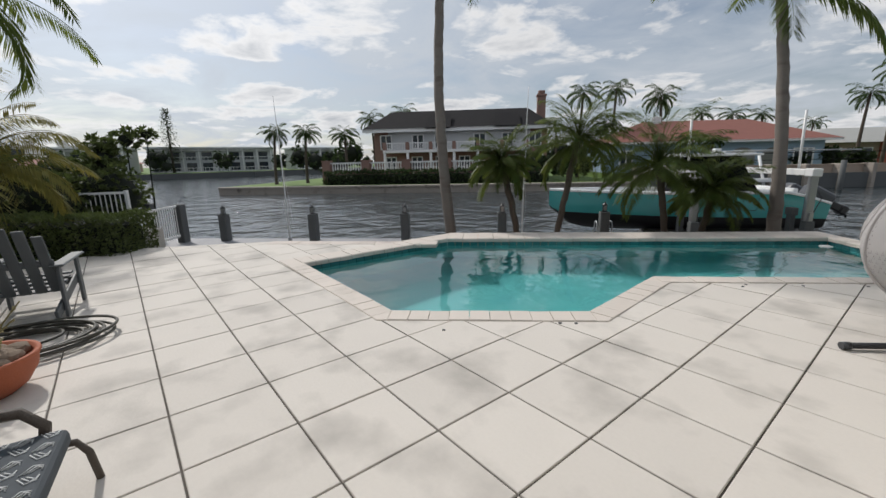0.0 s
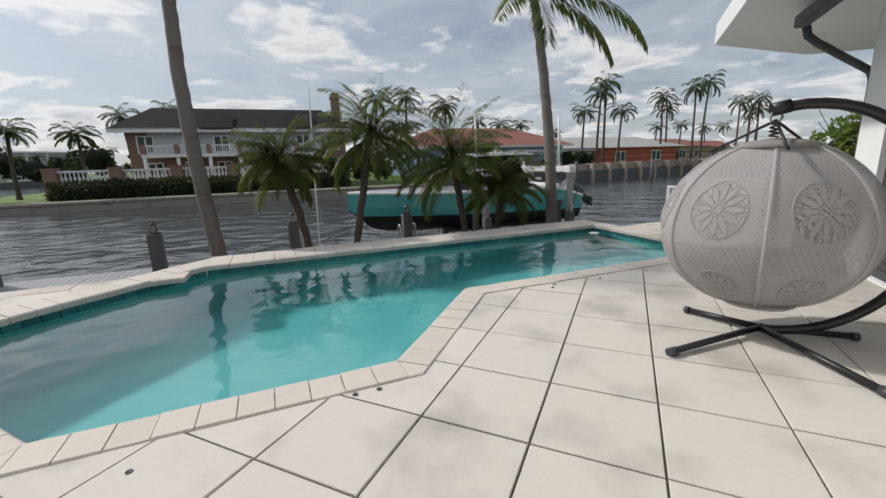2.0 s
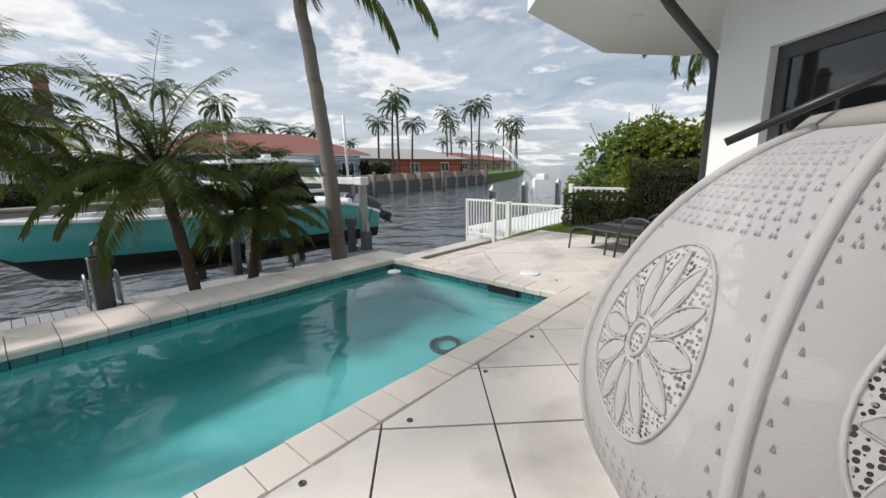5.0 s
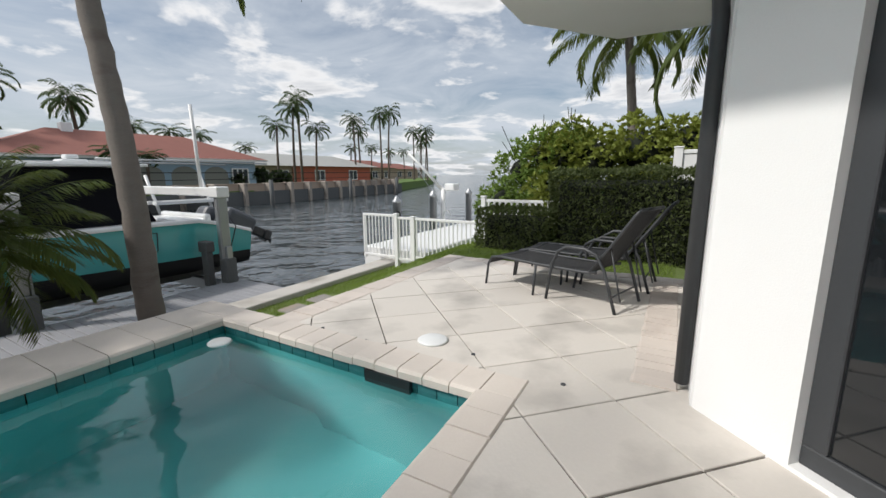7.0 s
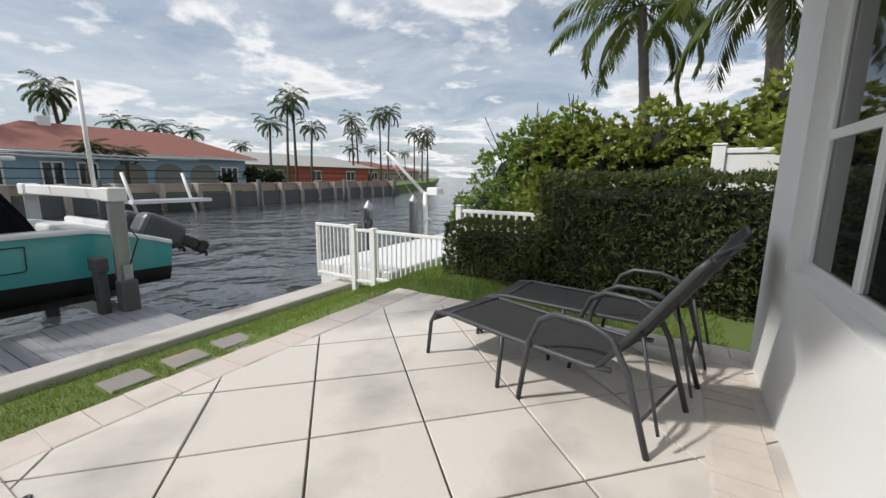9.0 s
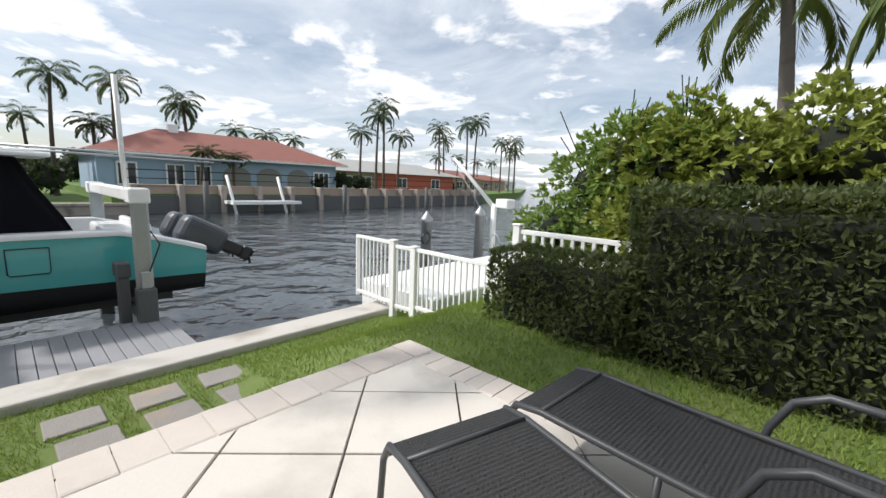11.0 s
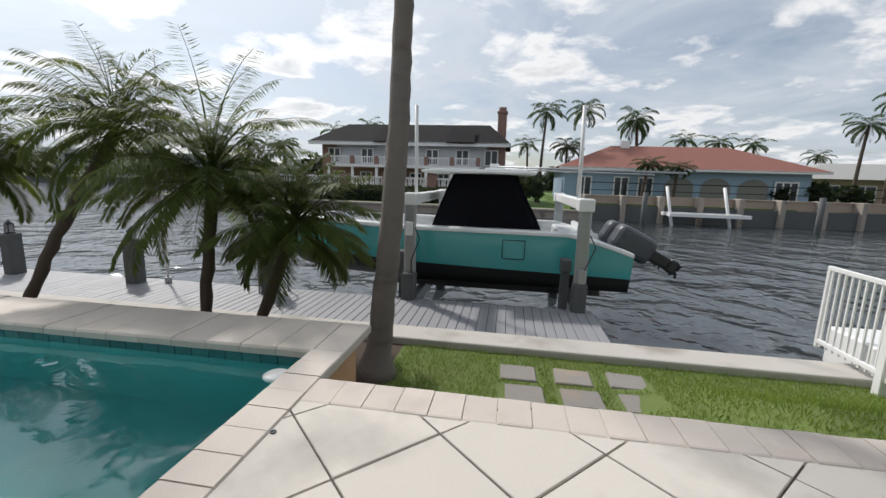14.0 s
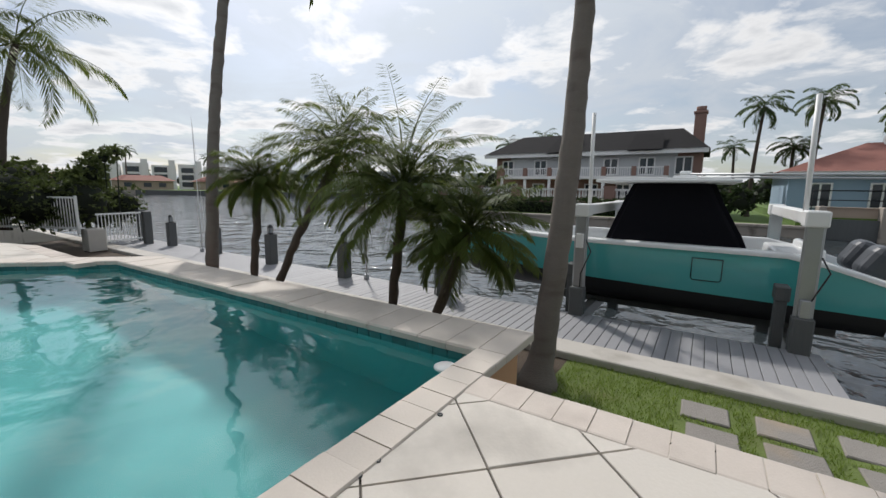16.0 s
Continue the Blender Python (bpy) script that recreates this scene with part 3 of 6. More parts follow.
def hedge(name, label, m, blocks, mat, count, size, seed, category="hedge", lump=0.06, core=M_hedgecore, spray=0.10):
    """A clipped or loose hedge: a core painted near-black for inner shade, and many leaves standing off its faces."""
    rnd = random.Random(seed)
    h = thing(name, m, label, category)
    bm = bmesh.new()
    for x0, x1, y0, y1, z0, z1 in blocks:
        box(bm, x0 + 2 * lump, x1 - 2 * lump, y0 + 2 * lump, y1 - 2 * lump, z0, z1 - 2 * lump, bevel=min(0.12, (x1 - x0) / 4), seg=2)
    part("branch_core", bm, core, h, "near-black core coloured as the shade among the branches")
    bm = bmesh.new()
    areas = [2 * (b[1] - b[0] + b[3] - b[2]) * (b[5] - b[4]) + (b[1] - b[0]) * (b[3] - b[2]) for b in blocks]
    for b, a in zip(blocks, areas):
        x0, x1, y0, y1, z0, z1 = b
        dx, dy, dz = x1 - x0, y1 - y0, z1 - z0
        for _ in range(int(count * a / sum(areas))):
            r = rnd.uniform(0, dx * dy + 2 * dx * dz + 2 * dy * dz)
            if r < dx * dy:
                p, nrm = Vector((rnd.uniform(x0, x1), rnd.uniform(y0, y1), z1)), Vector((0, 0, 1))
            elif r < dx * dy + 2 * dx * dz:
                s = rnd.choice((0, 1))
                p, nrm = Vector((rnd.uniform(x0, x1), (y0, y1)[s], rnd.uniform(z0, z1))), Vector((0, 2 * s - 1, 0))
            else:
                s = rnd.choice((0, 1))
                p, nrm = Vector(((x0, x1)[s], rnd.uniform(y0, y1), rnd.uniform(z0, z1))), Vector((2 * s - 1, 0, 0))
            big = noise.noise(p * 1.6) * lump * 2.2 + noise.noise(p * 5.0) * lump
            p = p + nrm * (big * 0.8 + lump * 0.15)
            d = (nrm * rnd.uniform(0.2, 1.0) + Vector((rnd.gauss(0, 0.6), rnd.gauss(0, 0.6), rnd.gauss(0.15, 0.6)))).normalized()
            leaf(bm, p - d * size * 0.3, d, Vector((rnd.gauss(0, 1), rnd.gauss(0, 1), rnd.gauss(0, 1))), size * rnd.uniform(0.6, 1.25), size * spray * rnd.uniform(0.8, 1.4))
    tagged(part("foliage", bm, mat, h, "dense small leaves"), kind="stuff")
    return h


def bush(name, label, m, clumps, mat, count, size, seed, wide=0.22, core=0.5, category="shrub", stems=0):
    """A loose shrub: rosettes of leaves scattered through uneven clumps (x, y, z, radius), with stems and cores painted
    near-black for inner shade.
    """
    rnd = random.Random(seed)
    h = thing(name, m, label, category)
    bm = bmesh.new()
    tot = sum(c[3] ** 2 for c in clumps)
    for x, y, z, r in clumps:
        for _ in range(int(count * r * r / tot / 7)):
            d = Vector((rnd.gauss(0, 1), rnd.gauss(0, 1), rnd.gauss(0.2, 0.9))).normalized()
            c = Vector((x, y, z)) + d * r * rnd.uniform(0.62, 1.05) * (1 + 0.35 * noise.noise(Vector((x, y, z)) + d * 2.3))
            for j in range(7):
                e = (d * 0.8 + Vector((rnd.gauss(0, 0.7), rnd.gauss(0, 0.7), rnd.gauss(0, 0.5)))).normalized()
                leaf(bm, c, e, Vector((rnd.gauss(0, 1), rnd.gauss(0, 1), rnd.gauss(0.6, 1))), size * rnd.uniform(0.6, 1.2), size * wide)
    tagged(part("foliage", bm, mat, h, "loose clumps of leaves"), kind="stuff")
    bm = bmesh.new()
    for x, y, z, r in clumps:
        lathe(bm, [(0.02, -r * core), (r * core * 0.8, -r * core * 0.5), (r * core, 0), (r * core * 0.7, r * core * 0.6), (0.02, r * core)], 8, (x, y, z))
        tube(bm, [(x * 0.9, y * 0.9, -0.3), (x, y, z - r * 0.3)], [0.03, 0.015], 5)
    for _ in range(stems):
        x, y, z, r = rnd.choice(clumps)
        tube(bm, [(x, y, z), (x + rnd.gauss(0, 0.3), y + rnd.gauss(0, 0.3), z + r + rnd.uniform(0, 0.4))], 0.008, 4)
    tagged(part("branch_core", bm, M_hedgecore, h, "near-black core coloured as the shade among the branches"), kind="stuff")
    return h


# tall palms behind the pool
palm("tall_palm", W(0, 0), "tall leaning palm with a ringed grey trunk by the pool corner", (6.195, 8.774, -1.0), (6.21, 9.82, 5.3), 0.145, 0.105, 12, 2.5, 0.62, 46, M_trunk, M_frond, 4, bend=(0.115, -0.04), rise=(0.15, 1.3), droop=(0.7, 1.3), leaf_wide=0.017, hang=0.8, ring=0.03, foot=1.1, hanging=((-0.80, -0.15, 3.1, 1.15), (-0.62, -0.40, 2.6, 1.0), (-1.75, -0.7, 1.7, 0.8)), group="palms behind the pool")
palm("tall_palm", W(0, 0), "tall slim palm trunk rising behind the pool wall", (-0.912, 8.751, -1.0), (-1.12, 9.88, 7.2), 0.135, 0.10, 12, 2.3, 0.6, 40, M_trunk, M_frond, 9, bend=(-0.27, -0.03), leaf_wide=0.016, hang=0.8, ring=0.03, group="palms behind the pool")
# slender dwarf date palms
for base, head, seed, n, ln in (((0.70, 8.68, -1.0), (0.205, 9.224, 1.45), 21, 44, 1.05), ((1.30, 8.50, -1.0), (2.05, 9.655, 1.93), 22, 52, 1.45), ((3.99, 8.74, -1.0), (3.81, 9.27, 1.30), 23, 56, 1.6), ((4.55, 8.78, -1.0), (5.03, 9.16, 0.76), 24, 46, 1.15)):
    palm("dwarf_date_palm", W(0, 0), "slender dark-trunked dwarf date palm in the planting strip", base, head, 0.068, 0.078, n, ln, 0.34, 56, M_slimtrunk, M_frond, seed, bow=0.06, rise=(-0.55, 1.5), droop=(0.6, 1.8), leaf_wide=0.010, hang=0.6, ring=0.06, seg=9, group="dwarf date palms")
palm("areca_palm", W(-8.5, 4.8, -0.15), "low palm with arching yellow-green and browning fronds by the hedge", (0, 0, 0), (0.1, 0.1, 1.7), 0.07, 0.05, 34, 1.9, 0.42, 44, M_slimtrunk, M_areca, 27, rise=(-0.2, 1.5), droop=(1.0, 2.1), leaf_wide=0.014, hang=0.8)
# coconut palms past the side fence
for base, head, seed in (((-13.0, 7.9, -0.3), (-13.3, 8.9, 6.2), 31), ((-13.4, 7.0, -0.3), (-13.9, 7.5, 6.4), 32)):
    palm("coconut_palm", W(0, 0), "coconut palm with drooping dark fronds beyond the side fence", base, head, 0.17, 0.11, 18, 3.3, 0.8, 44, M_slimtrunk, M_frond, seed, bow=0.2, rise=(-0.7, 1.2), leaf_wide=0.022, hang=0.9, group="palms by the side fence")
for base, head, seed in (((20.5, 5.0, -0.5), (20.2, 5.6, 6.3), 33), ((17.1, 2.4, -0.5), (16.6, 2.9, 5.4), 34)):
    palm("coconut_palm", W(0, 0), "tall palm with green and browning fronds behind the hedge", base, head, 0.2, 0.14, 20, 3.0, 0.75, 40, M_trunk, M_frond, seed, bow=0.1, rise=(-0.6, 1.2), leaf_wide=0.03, hang=1.0, group="palms behind the hedge")

hedge("clipped_hedge", "tall clipped dark green hedge with a lower step beside the lawn", W(0, 0), ((11.1, 12.0, -2.5, 5.6, -0.6, 1.34), (11.1, 11.85, 5.55, 7.02, -0.7, 0.66)), M_hedge, 60000, 0.085, 5, spray=0.16)
hedge("rounded_hedge", "low dark clipped hedge with a rounded end beside the terrace", W(-9.2, 6.05, 0, 2), ((-2.8, 2.40, -0.5, 0.5, -0.3, 0.64),), M_hedge, 20000, 0.085, 6, spray=0.18)
rnd = random.Random(3)
bush("croton_hedge", "tall loose hedge of yellow-green variegated leaves", W(13.2, 1.4), [(rnd.uniform(-0.5, 1.0), y, z, rnd.uniform(0.5, 0.75)) for y in (-5, -4.2, -3.4, -2.6, -1.8, -1.0, -0.2, 0.6, 1.4, 2.2, 3.0, 3.8, 4.4) for z in (0.75 + rnd.uniform(-0.2, 0.2), 1.75 + rnd.uniform(-0.2, 0.3)) + ((2.3,) if y < 2 else ())], M_croton, 76000, 0.125, 7, wide=0.26, core=0.62)
bush("shrub", "loose mid-green shrub with upright shoots by the white fence", W(12.9, 6.6), [(0, 0, 0.2, 0.6), (0.1, 0.6, 0.7, 0.6), (0.3, -0.5, 0.9, 0.7), (0.5, 0.3, 1.4, 0.65), (0.1, -0.3, 1.75, 0.55), (0.9, 0.8, 0.4, 0.6), (0.1, 0.8, 0.1, 0.5), (0.2, -0.9, 1.9, 0.5)], M_shrub, 14000, 0.11, 8, wide=0.2, core=0.45, stems=26)
bush("shrub", "dark leafy shrubs massed behind the side fence", W(-12.5, 10.0), [(rnd.uniform(-3, 2.2), rnd.uniform(-2.2, 1.2), rnd.uniform(0.2, 1.5), rnd.uniform(0.6, 1.0)) for _ in range(20)], M_hedge, 17000, 0.16, 10, wide=0.25, core=0.8)
bush("shrub", "spreading dark shrub reaching over the side fence", W(-11.0, 9.9), [(0, 0, 1.7, 0.5), (0.5, 0.3, 2.3, 0.32), (-0.6, 0, 1.2, 0.7), (1.0, 0.5, 2.45, 0.22), (-0.2, 0.2, 2.1, 0.4)], M_hedge, 3500, 0.15, 11, wide=0.25, core=0.6)

# grass blades on the lawn
rnd = random.Random(12)
bm = bmesh.new()
count = 0
while count < 42000:
    u, v = rnd.uniform(6.35, 13.5), rnd.uniform(3.6, 9.68)
    if u < 9.87 and v < 6.92 or (u > 11.15 and v < 7.0) or (6.3 < u < 9.4 and 7.9 < v < 9.4 and any(abs(u - a) < 0.24 and abs(v - b) < 0.2 for a in (7.86, 8.50, 9.12) for b in (9.15, 8.68))):
        continue
    p = Vector((u, v, lawn_height(u, v) - 0.005))
    leaf(bm, p, Vector((rnd.gauss(0, 0.45), rnd.gauss(0, 0.45), 1)).normalized(), Vector((rnd.gauss(0, 1), rnd.gauss(0, 1), 0.1)), rnd.uniform(0.03, 0.075), 0.0045)
    count += 1
solid("grass", bm, M_grass, W(0, 0), "short bright green lawn grass", "grass", kind="stuff")

# stepping stones
bm = bmesh.new()
prism(bm, [(-0.215, -0.185), (0.21, -0.19), (0.215, 0.18), (-0.205, 0.19)], -0.05, 0.03, 0.012)
first = None
for i, (u, v) in enumerate(((7.86, 9.15), (8.50, 9.17), (9.12, 9.2), (7.92, 8.66), (8.53, 8.68), (9.16, 8.7))):
    if first is None:
        first = solid("stepping_stone", bm, M_stone, W(u, v, LAWN - 0.006, 2), "weathered square exposed-aggregate stepping stone set in the lawn", "stepping stone", "stepping stones in the lawn")
    else:
        copy_thing(first, W(u, v, LAWN - 0.006, rnd.uniform(-4, 4)))


# ---- dock fittings ----
def lantern_post(m):
    t = thing("lantern_post", m, "square dark dock piling topped by a small black lantern", "lamp post", "lantern posts along the dock")
    part("piling", boxes((-0.13, 0.13, -0.13, 0.13, -1.2, 0.90), (-0.14, 0.14, -0.14, 0.14, 0.86, 0.90), bevel=0.02), M_pile, t, "weathered square piling")
    lamp = part("lantern", boxes((-0.06, 0.06, -0.06, 0.06, 0.90, 0.925), (-0.055, -0.043, -0.055, -0.043, 0.92, 1.09), (0.043, 0.055, -0.055, -0.043, 0.92, 1.09), (-0.055, -0.043, 0.043, 0.055, 0.92, 1.09), (0.043, 0.055, 0.043, 0.055, 0.92, 1.09)), M_black, t, "black metal lantern")
    part("lantern_roof", lathe(bmesh.new(), [(0.085, 1.09), (0.08, 1.105), (0.03, 1.15), (0.012, 1.17), (0.015, 1.19)], 8), M_black, lamp)
    part("glass", boxes((-0.04, 0.04, -0.04, 0.04, 0.93, 1.085)), M_alu, lamp, "frosted lantern glass")
    return t


post = lantern_post(W(-2.65, 11.35, -0.9))
for u in (-8.6, -5.6, 0.30, 3.25):
    copy_thing(post, W(u, 11.35, -0.9))

ladder = thing("dock_ladder", W(3.05, 11.3, DOCK), "bent aluminium dock ladder rails", "ladder")
for x in (0, 0.42):
    pts = [(x, 0, -0.6)] + [(x, 0.0 + 0.15 - 0.15 * math.cos(a), 0.42 + 0.15 * math.sin(a)) for a in [math.pi * i / 8 for i in range(9)]] + [(x, 0.3, 0.0)]
    part("rail", tubes((pts, 0.02)), M_alu, ladder)
for z in (-0.2, -0.45):
    part("rung", tubes((((0, 0.3, z), (0.42, 0.3, z)), 0.018)), M_alu, ladder)


def mooring_whip(m, lean):
    t = thing("mooring_whip", m, "thin white fibreglass mooring whip with a line", "mooring whip", "mooring whips on the dock")
    part("base", boxes((-0.05, 0.05, -0.05, 0.05, 0, 0.12), bevel=0.01), M_alu, t)
    part("rod", tubes((((0, 0, 0.1), (lean * 0.3, 0, 1.6), (lean, 0, 3.6), (lean * 1.4, 0, 4.4)), [0.022, 0.018, 0.012, 0.006])), M_wpaint, t, "slender tapered white rod")
    part("line", tubes((((lean * 1.4, 0, 4.4), (lean * 0.9, 0.08, 2.4), (0.1, 0.1, 0.6)), 0.004), seg=4), M_wpaint, t)
    return t


mooring_whip(W(-6.4, 11.3, DOCK), -0.06)
mooring_whip(W(0.9, 11.5, DOCK), 0.08)

# ---- boat and lift ----
M_hull = material("aqua_gelcoat", (0.085, 0.42, 0.42), 0.12, vary=0.03, scale=2, spec=0.6)
M_gel = material("white_gelcoat", (0.76, 0.77, 0.77), 0.22, vary=0.03, scale=4)
M_anti = material("black_bottom_paint", (0.012, 0.012, 0.013), 0.6, vary=0.3, scale=5)
M_canvas = material("black_canvas", (0.006, 0.006, 0.009), 0.9, vary=0.25, scale=9, bump=0.3, fine=90, spec=0.15)
M_cowl = material("dark_grey_engine_cowl", (0.06, 0.065, 0.075), 0.35, vary=0.1)


def hull_section(x):
    """Half breadths and heights at x metres from the stern (8 m hull)."""
    f = x / 8.0
    beam = 1.30 * (1 - max(0, (f - 0.45) / 0.55) ** 2.2)
    beam = max(beam, 0.02)
    sheer = 0.43 + 0.20 * max(0, f - 0.5) ** 1.2 - 0.34 * max(0, 1 - x / 1.25) ** 1.3
    chine_b = beam * (0.86 - 0.45 * max(0, f - 0.35) ** 1.1)
    chine = -0.68 + 1.1 * max(0, f - 0.45) ** 1.5
    keel = -0.90 + 1.55 * max(0, f - 0.6) ** 2.0 * 1.0
    if f > 0.9:
        keel += (f - 0.9) * 6.0
    keel = min(keel, sheer - 0.05)
    chine = min(max(chine, keel + 0.02), sheer - 0.04)
    return beam, sheer, chine_b, chine, keel


boat = thing("boat", W(10.0, 13.65, 0, 180), "aqua fishing boat on a lift, console under black cover", "boat")
stations = [0, 0.3, 0.7, 1.2, 2, 3, 4, 4.8, 5.6, 6.2, 6.8, 7.3, 7.65, 7.9, 8.0]


def skin(rows_of, mat, name, label):
    bm = bmesh.new()
    rings = [[bm.verts.new(p) for p in rows_of(x)] for x in stations]
    for a, b in zip(rings, rings[1:]):
        for j in range(len(a) - 1):
            bm.faces.new((a[j], b[j], b[j + 1], a[j + 1])).smooth = True
    return part(name, bm, mat, boat, label)


def paint_line(x):
    b, s, cb, c, k_ = hull_section(x)
    return max(0.0, min(0.9, (-0.40 + 0.02 * x - c) / (s - 0.05 - c)))


def topsides(x):
    b, s, cb, c, k_ = hull_section(x)
    out = []
    for sgn in (-1, 1):
        p = paint_line(x)
        side = [(x, sgn * (cb + (b - cb) * t ** 0.7), c + (s - 0.05 - c) * t) for t in [p + (1 - p) * q / 4 for q in range(5)]]
        out.append(side)
    return out


for idx in (0, 1):
    skin(lambda x: topsides(x)[idx], M_hull, "topside", "glossy aqua hull side")
def bottom(x):
    b, s, cb, c, k_ = hull_section(x)
    p = paint_line(x)
    edge = [(cb + (b - cb) * t ** 0.7, c + (s - 0.05 - c) * t) for t in (p, p / 2)] + [(cb, c), (cb * 0.5, (c + k_) / 2 - 0.03)]
    return [(x, -y, z) for y, z in edge] + [(x, 0, k_)] + [(x, y, z) for y, z in edge[::-1]]


skin(bottom, M_anti, "hull_bottom", "black bottom paint")
for sgn in (-1, 1):
    skin(lambda x: [(x, sgn * (hull_section(x)[0] + 0.025), hull_section(x)[1] - 0.06), (x, sgn * (hull_section(x)[0] + 0.03), hull_section(x)[1] - 0.01), (x, sgn * hull_section(x)[0], hull_section(x)[1] + 0.02), (x, sgn * max(0.01, hull_section(x)[0] - 0.24), hull_section(x)[1] + 0.02), (x, sgn * max(0.01, hull_section(x)[0] - 0.25), hull_section(x)[1] - 0.3)], M_gel, "gunwale", "white gunwale")
skin(lambda x: [(x, -max(0.01, hull_section(x)[0] - 0.2), min(-0.1, hull_section(x)[1] - 0.2)), (x, max(0.01, hull_section(x)[0] - 0.2), min(-0.1, hull_section(x)[1] - 0.2))], M_gel, "cockpit_sole", "white deck")
b0 = hull_section(0)
bm = bmesh.new()
bm.faces.new([bm.verts.new(p) for p in ((0, -b0[2], b0[3]), (0, 0, b0[4]), (0, b0[2], b0[3]), (0, b0[0], b0[1]), (0, -b0[0], b0[1]))])
part("transom", bm, M_hull, boat)
part("hatch_outline", tubes(([(2.0 + a, 1.300 + b_, c) for a, b_, c in ((0, 0.0, 0.25), (0, -0.055, -0.1), (0.03, -0.06, -0.13), (0.4, -0.06, -0.13), (0.43, -0.055, -0.1), (0.43, 0.0, 0.25), (0, 0.0, 0.25))], 0.008), seg=4), M_black, boat, "dark seam of a hull door")
part("stern_seat", boxes((0.75, 1.3, -0.9, 0.9, 0.0, 0.40), (0.7, 0.85, -0.95, 0.95, 0.3, 0.5), bevel=0.05, seg=2), M_gel, boat, "white padded stern seat")
bm = bmesh.new()
low = [(1.62, -0.75), (4.0, -0.75), (4.0, 0.75), (1.62, 0.75)]
top = [(2.2, -0.6), (3.55, -0.6), (3.55, 0.6), (2.2, 0.6)]
rings = [[bm.verts.new((x, y, z)) for x, y in poly] for poly, z in ((low, 0.30), ([(1.75, -0.72), (3.9, -0.72), (3.9, 0.72), (1.75, 0.72)], 0.6), ([(2.05, -0.64), (3.7, -0.64), (3.7, 0.64), (2.05, 0.64)], 1.15), (top, 1.5))]
for a, b in zip(rings, rings[1:]):
    for j in range(4):
        bm.faces.new((a[j], a[(j + 1) % 4], b[(j + 1) % 4], b[j]))
bm.faces.new(rings[-1])
bmesh.ops.bevel(bm, geom=[e for e in bm.edges if abs(e.verts[0].co.z - e.verts[1].co.z) > 0.1], offset=0.12, segments=3, affect="EDGES")
part("console_cover", bm, M_canvas, boat, "taut black canvas console cover")
part("hardtop", boxes((1.85, 4.15, -1.0, 1.0, 1.51, 1.57), (2.0, 4.0, -0.9, 0.9, 1.57, 1.60), bevel=0.025, seg=2), M_gel, boat, "white hardtop")
for y in (-0.45, 0.45):
    part("outrigger", tubes((((2.6, y * 1.7, 1.66), (-0.9, y * 1.9, 1.62)), 0.02)), M_alu, boat, "folded silver outrigger pole")
    for x in (2.3, 3.4):
        part("hardtop_post", tubes((((x, y, 0.3), (x, y, 1.52)), 0.03)), M_gel, boat)
part("radar_mount", boxes((2.5, 2.9, -0.2, 0.2, 1.6, 1.66), (2.6, 2.8, -0.1, 0.1, 1.66, 1.75), bevel=0.02), M_gel, boat)
for y in (-0.45, 0.45):
    eng = part("outboard_engine", boxes((-0.62, 0.22, y - 0.28, y + 0.28, -0.06, 0.50), bevel=0.15, seg=3), M_cowl, boat, "tilted dark grey outboard engine")
    eng.matrix_local = Matrix.Translation((0.10, 0, 0.09)) @ Matrix.Rotation(radians(-28), 4, "Y")
    part("engine_leg", boxes((-1.05, -0.5, y - 0.09, y + 0.09, 0.10, 0.34), (-1.2, -1.0, y - 0.13, y + 0.13, 0.08, 0.36), bevel=0.04, seg=2), M_black, eng, "black engine leg")
    bm = bmesh.new()
    for j in range(3):
        box(bm, -0.02, 0.02, -0.05, 0.05, 0.03, 0.17, bevel=0.01, m=Matrix.Translation((-1.24, y, 0.16)) @ Matrix.Rotation(2.094 * j, 4, "X") @ Matrix.Rotation(0.5, 4, "Z"))
    part("propeller", bm, M_black, eng)

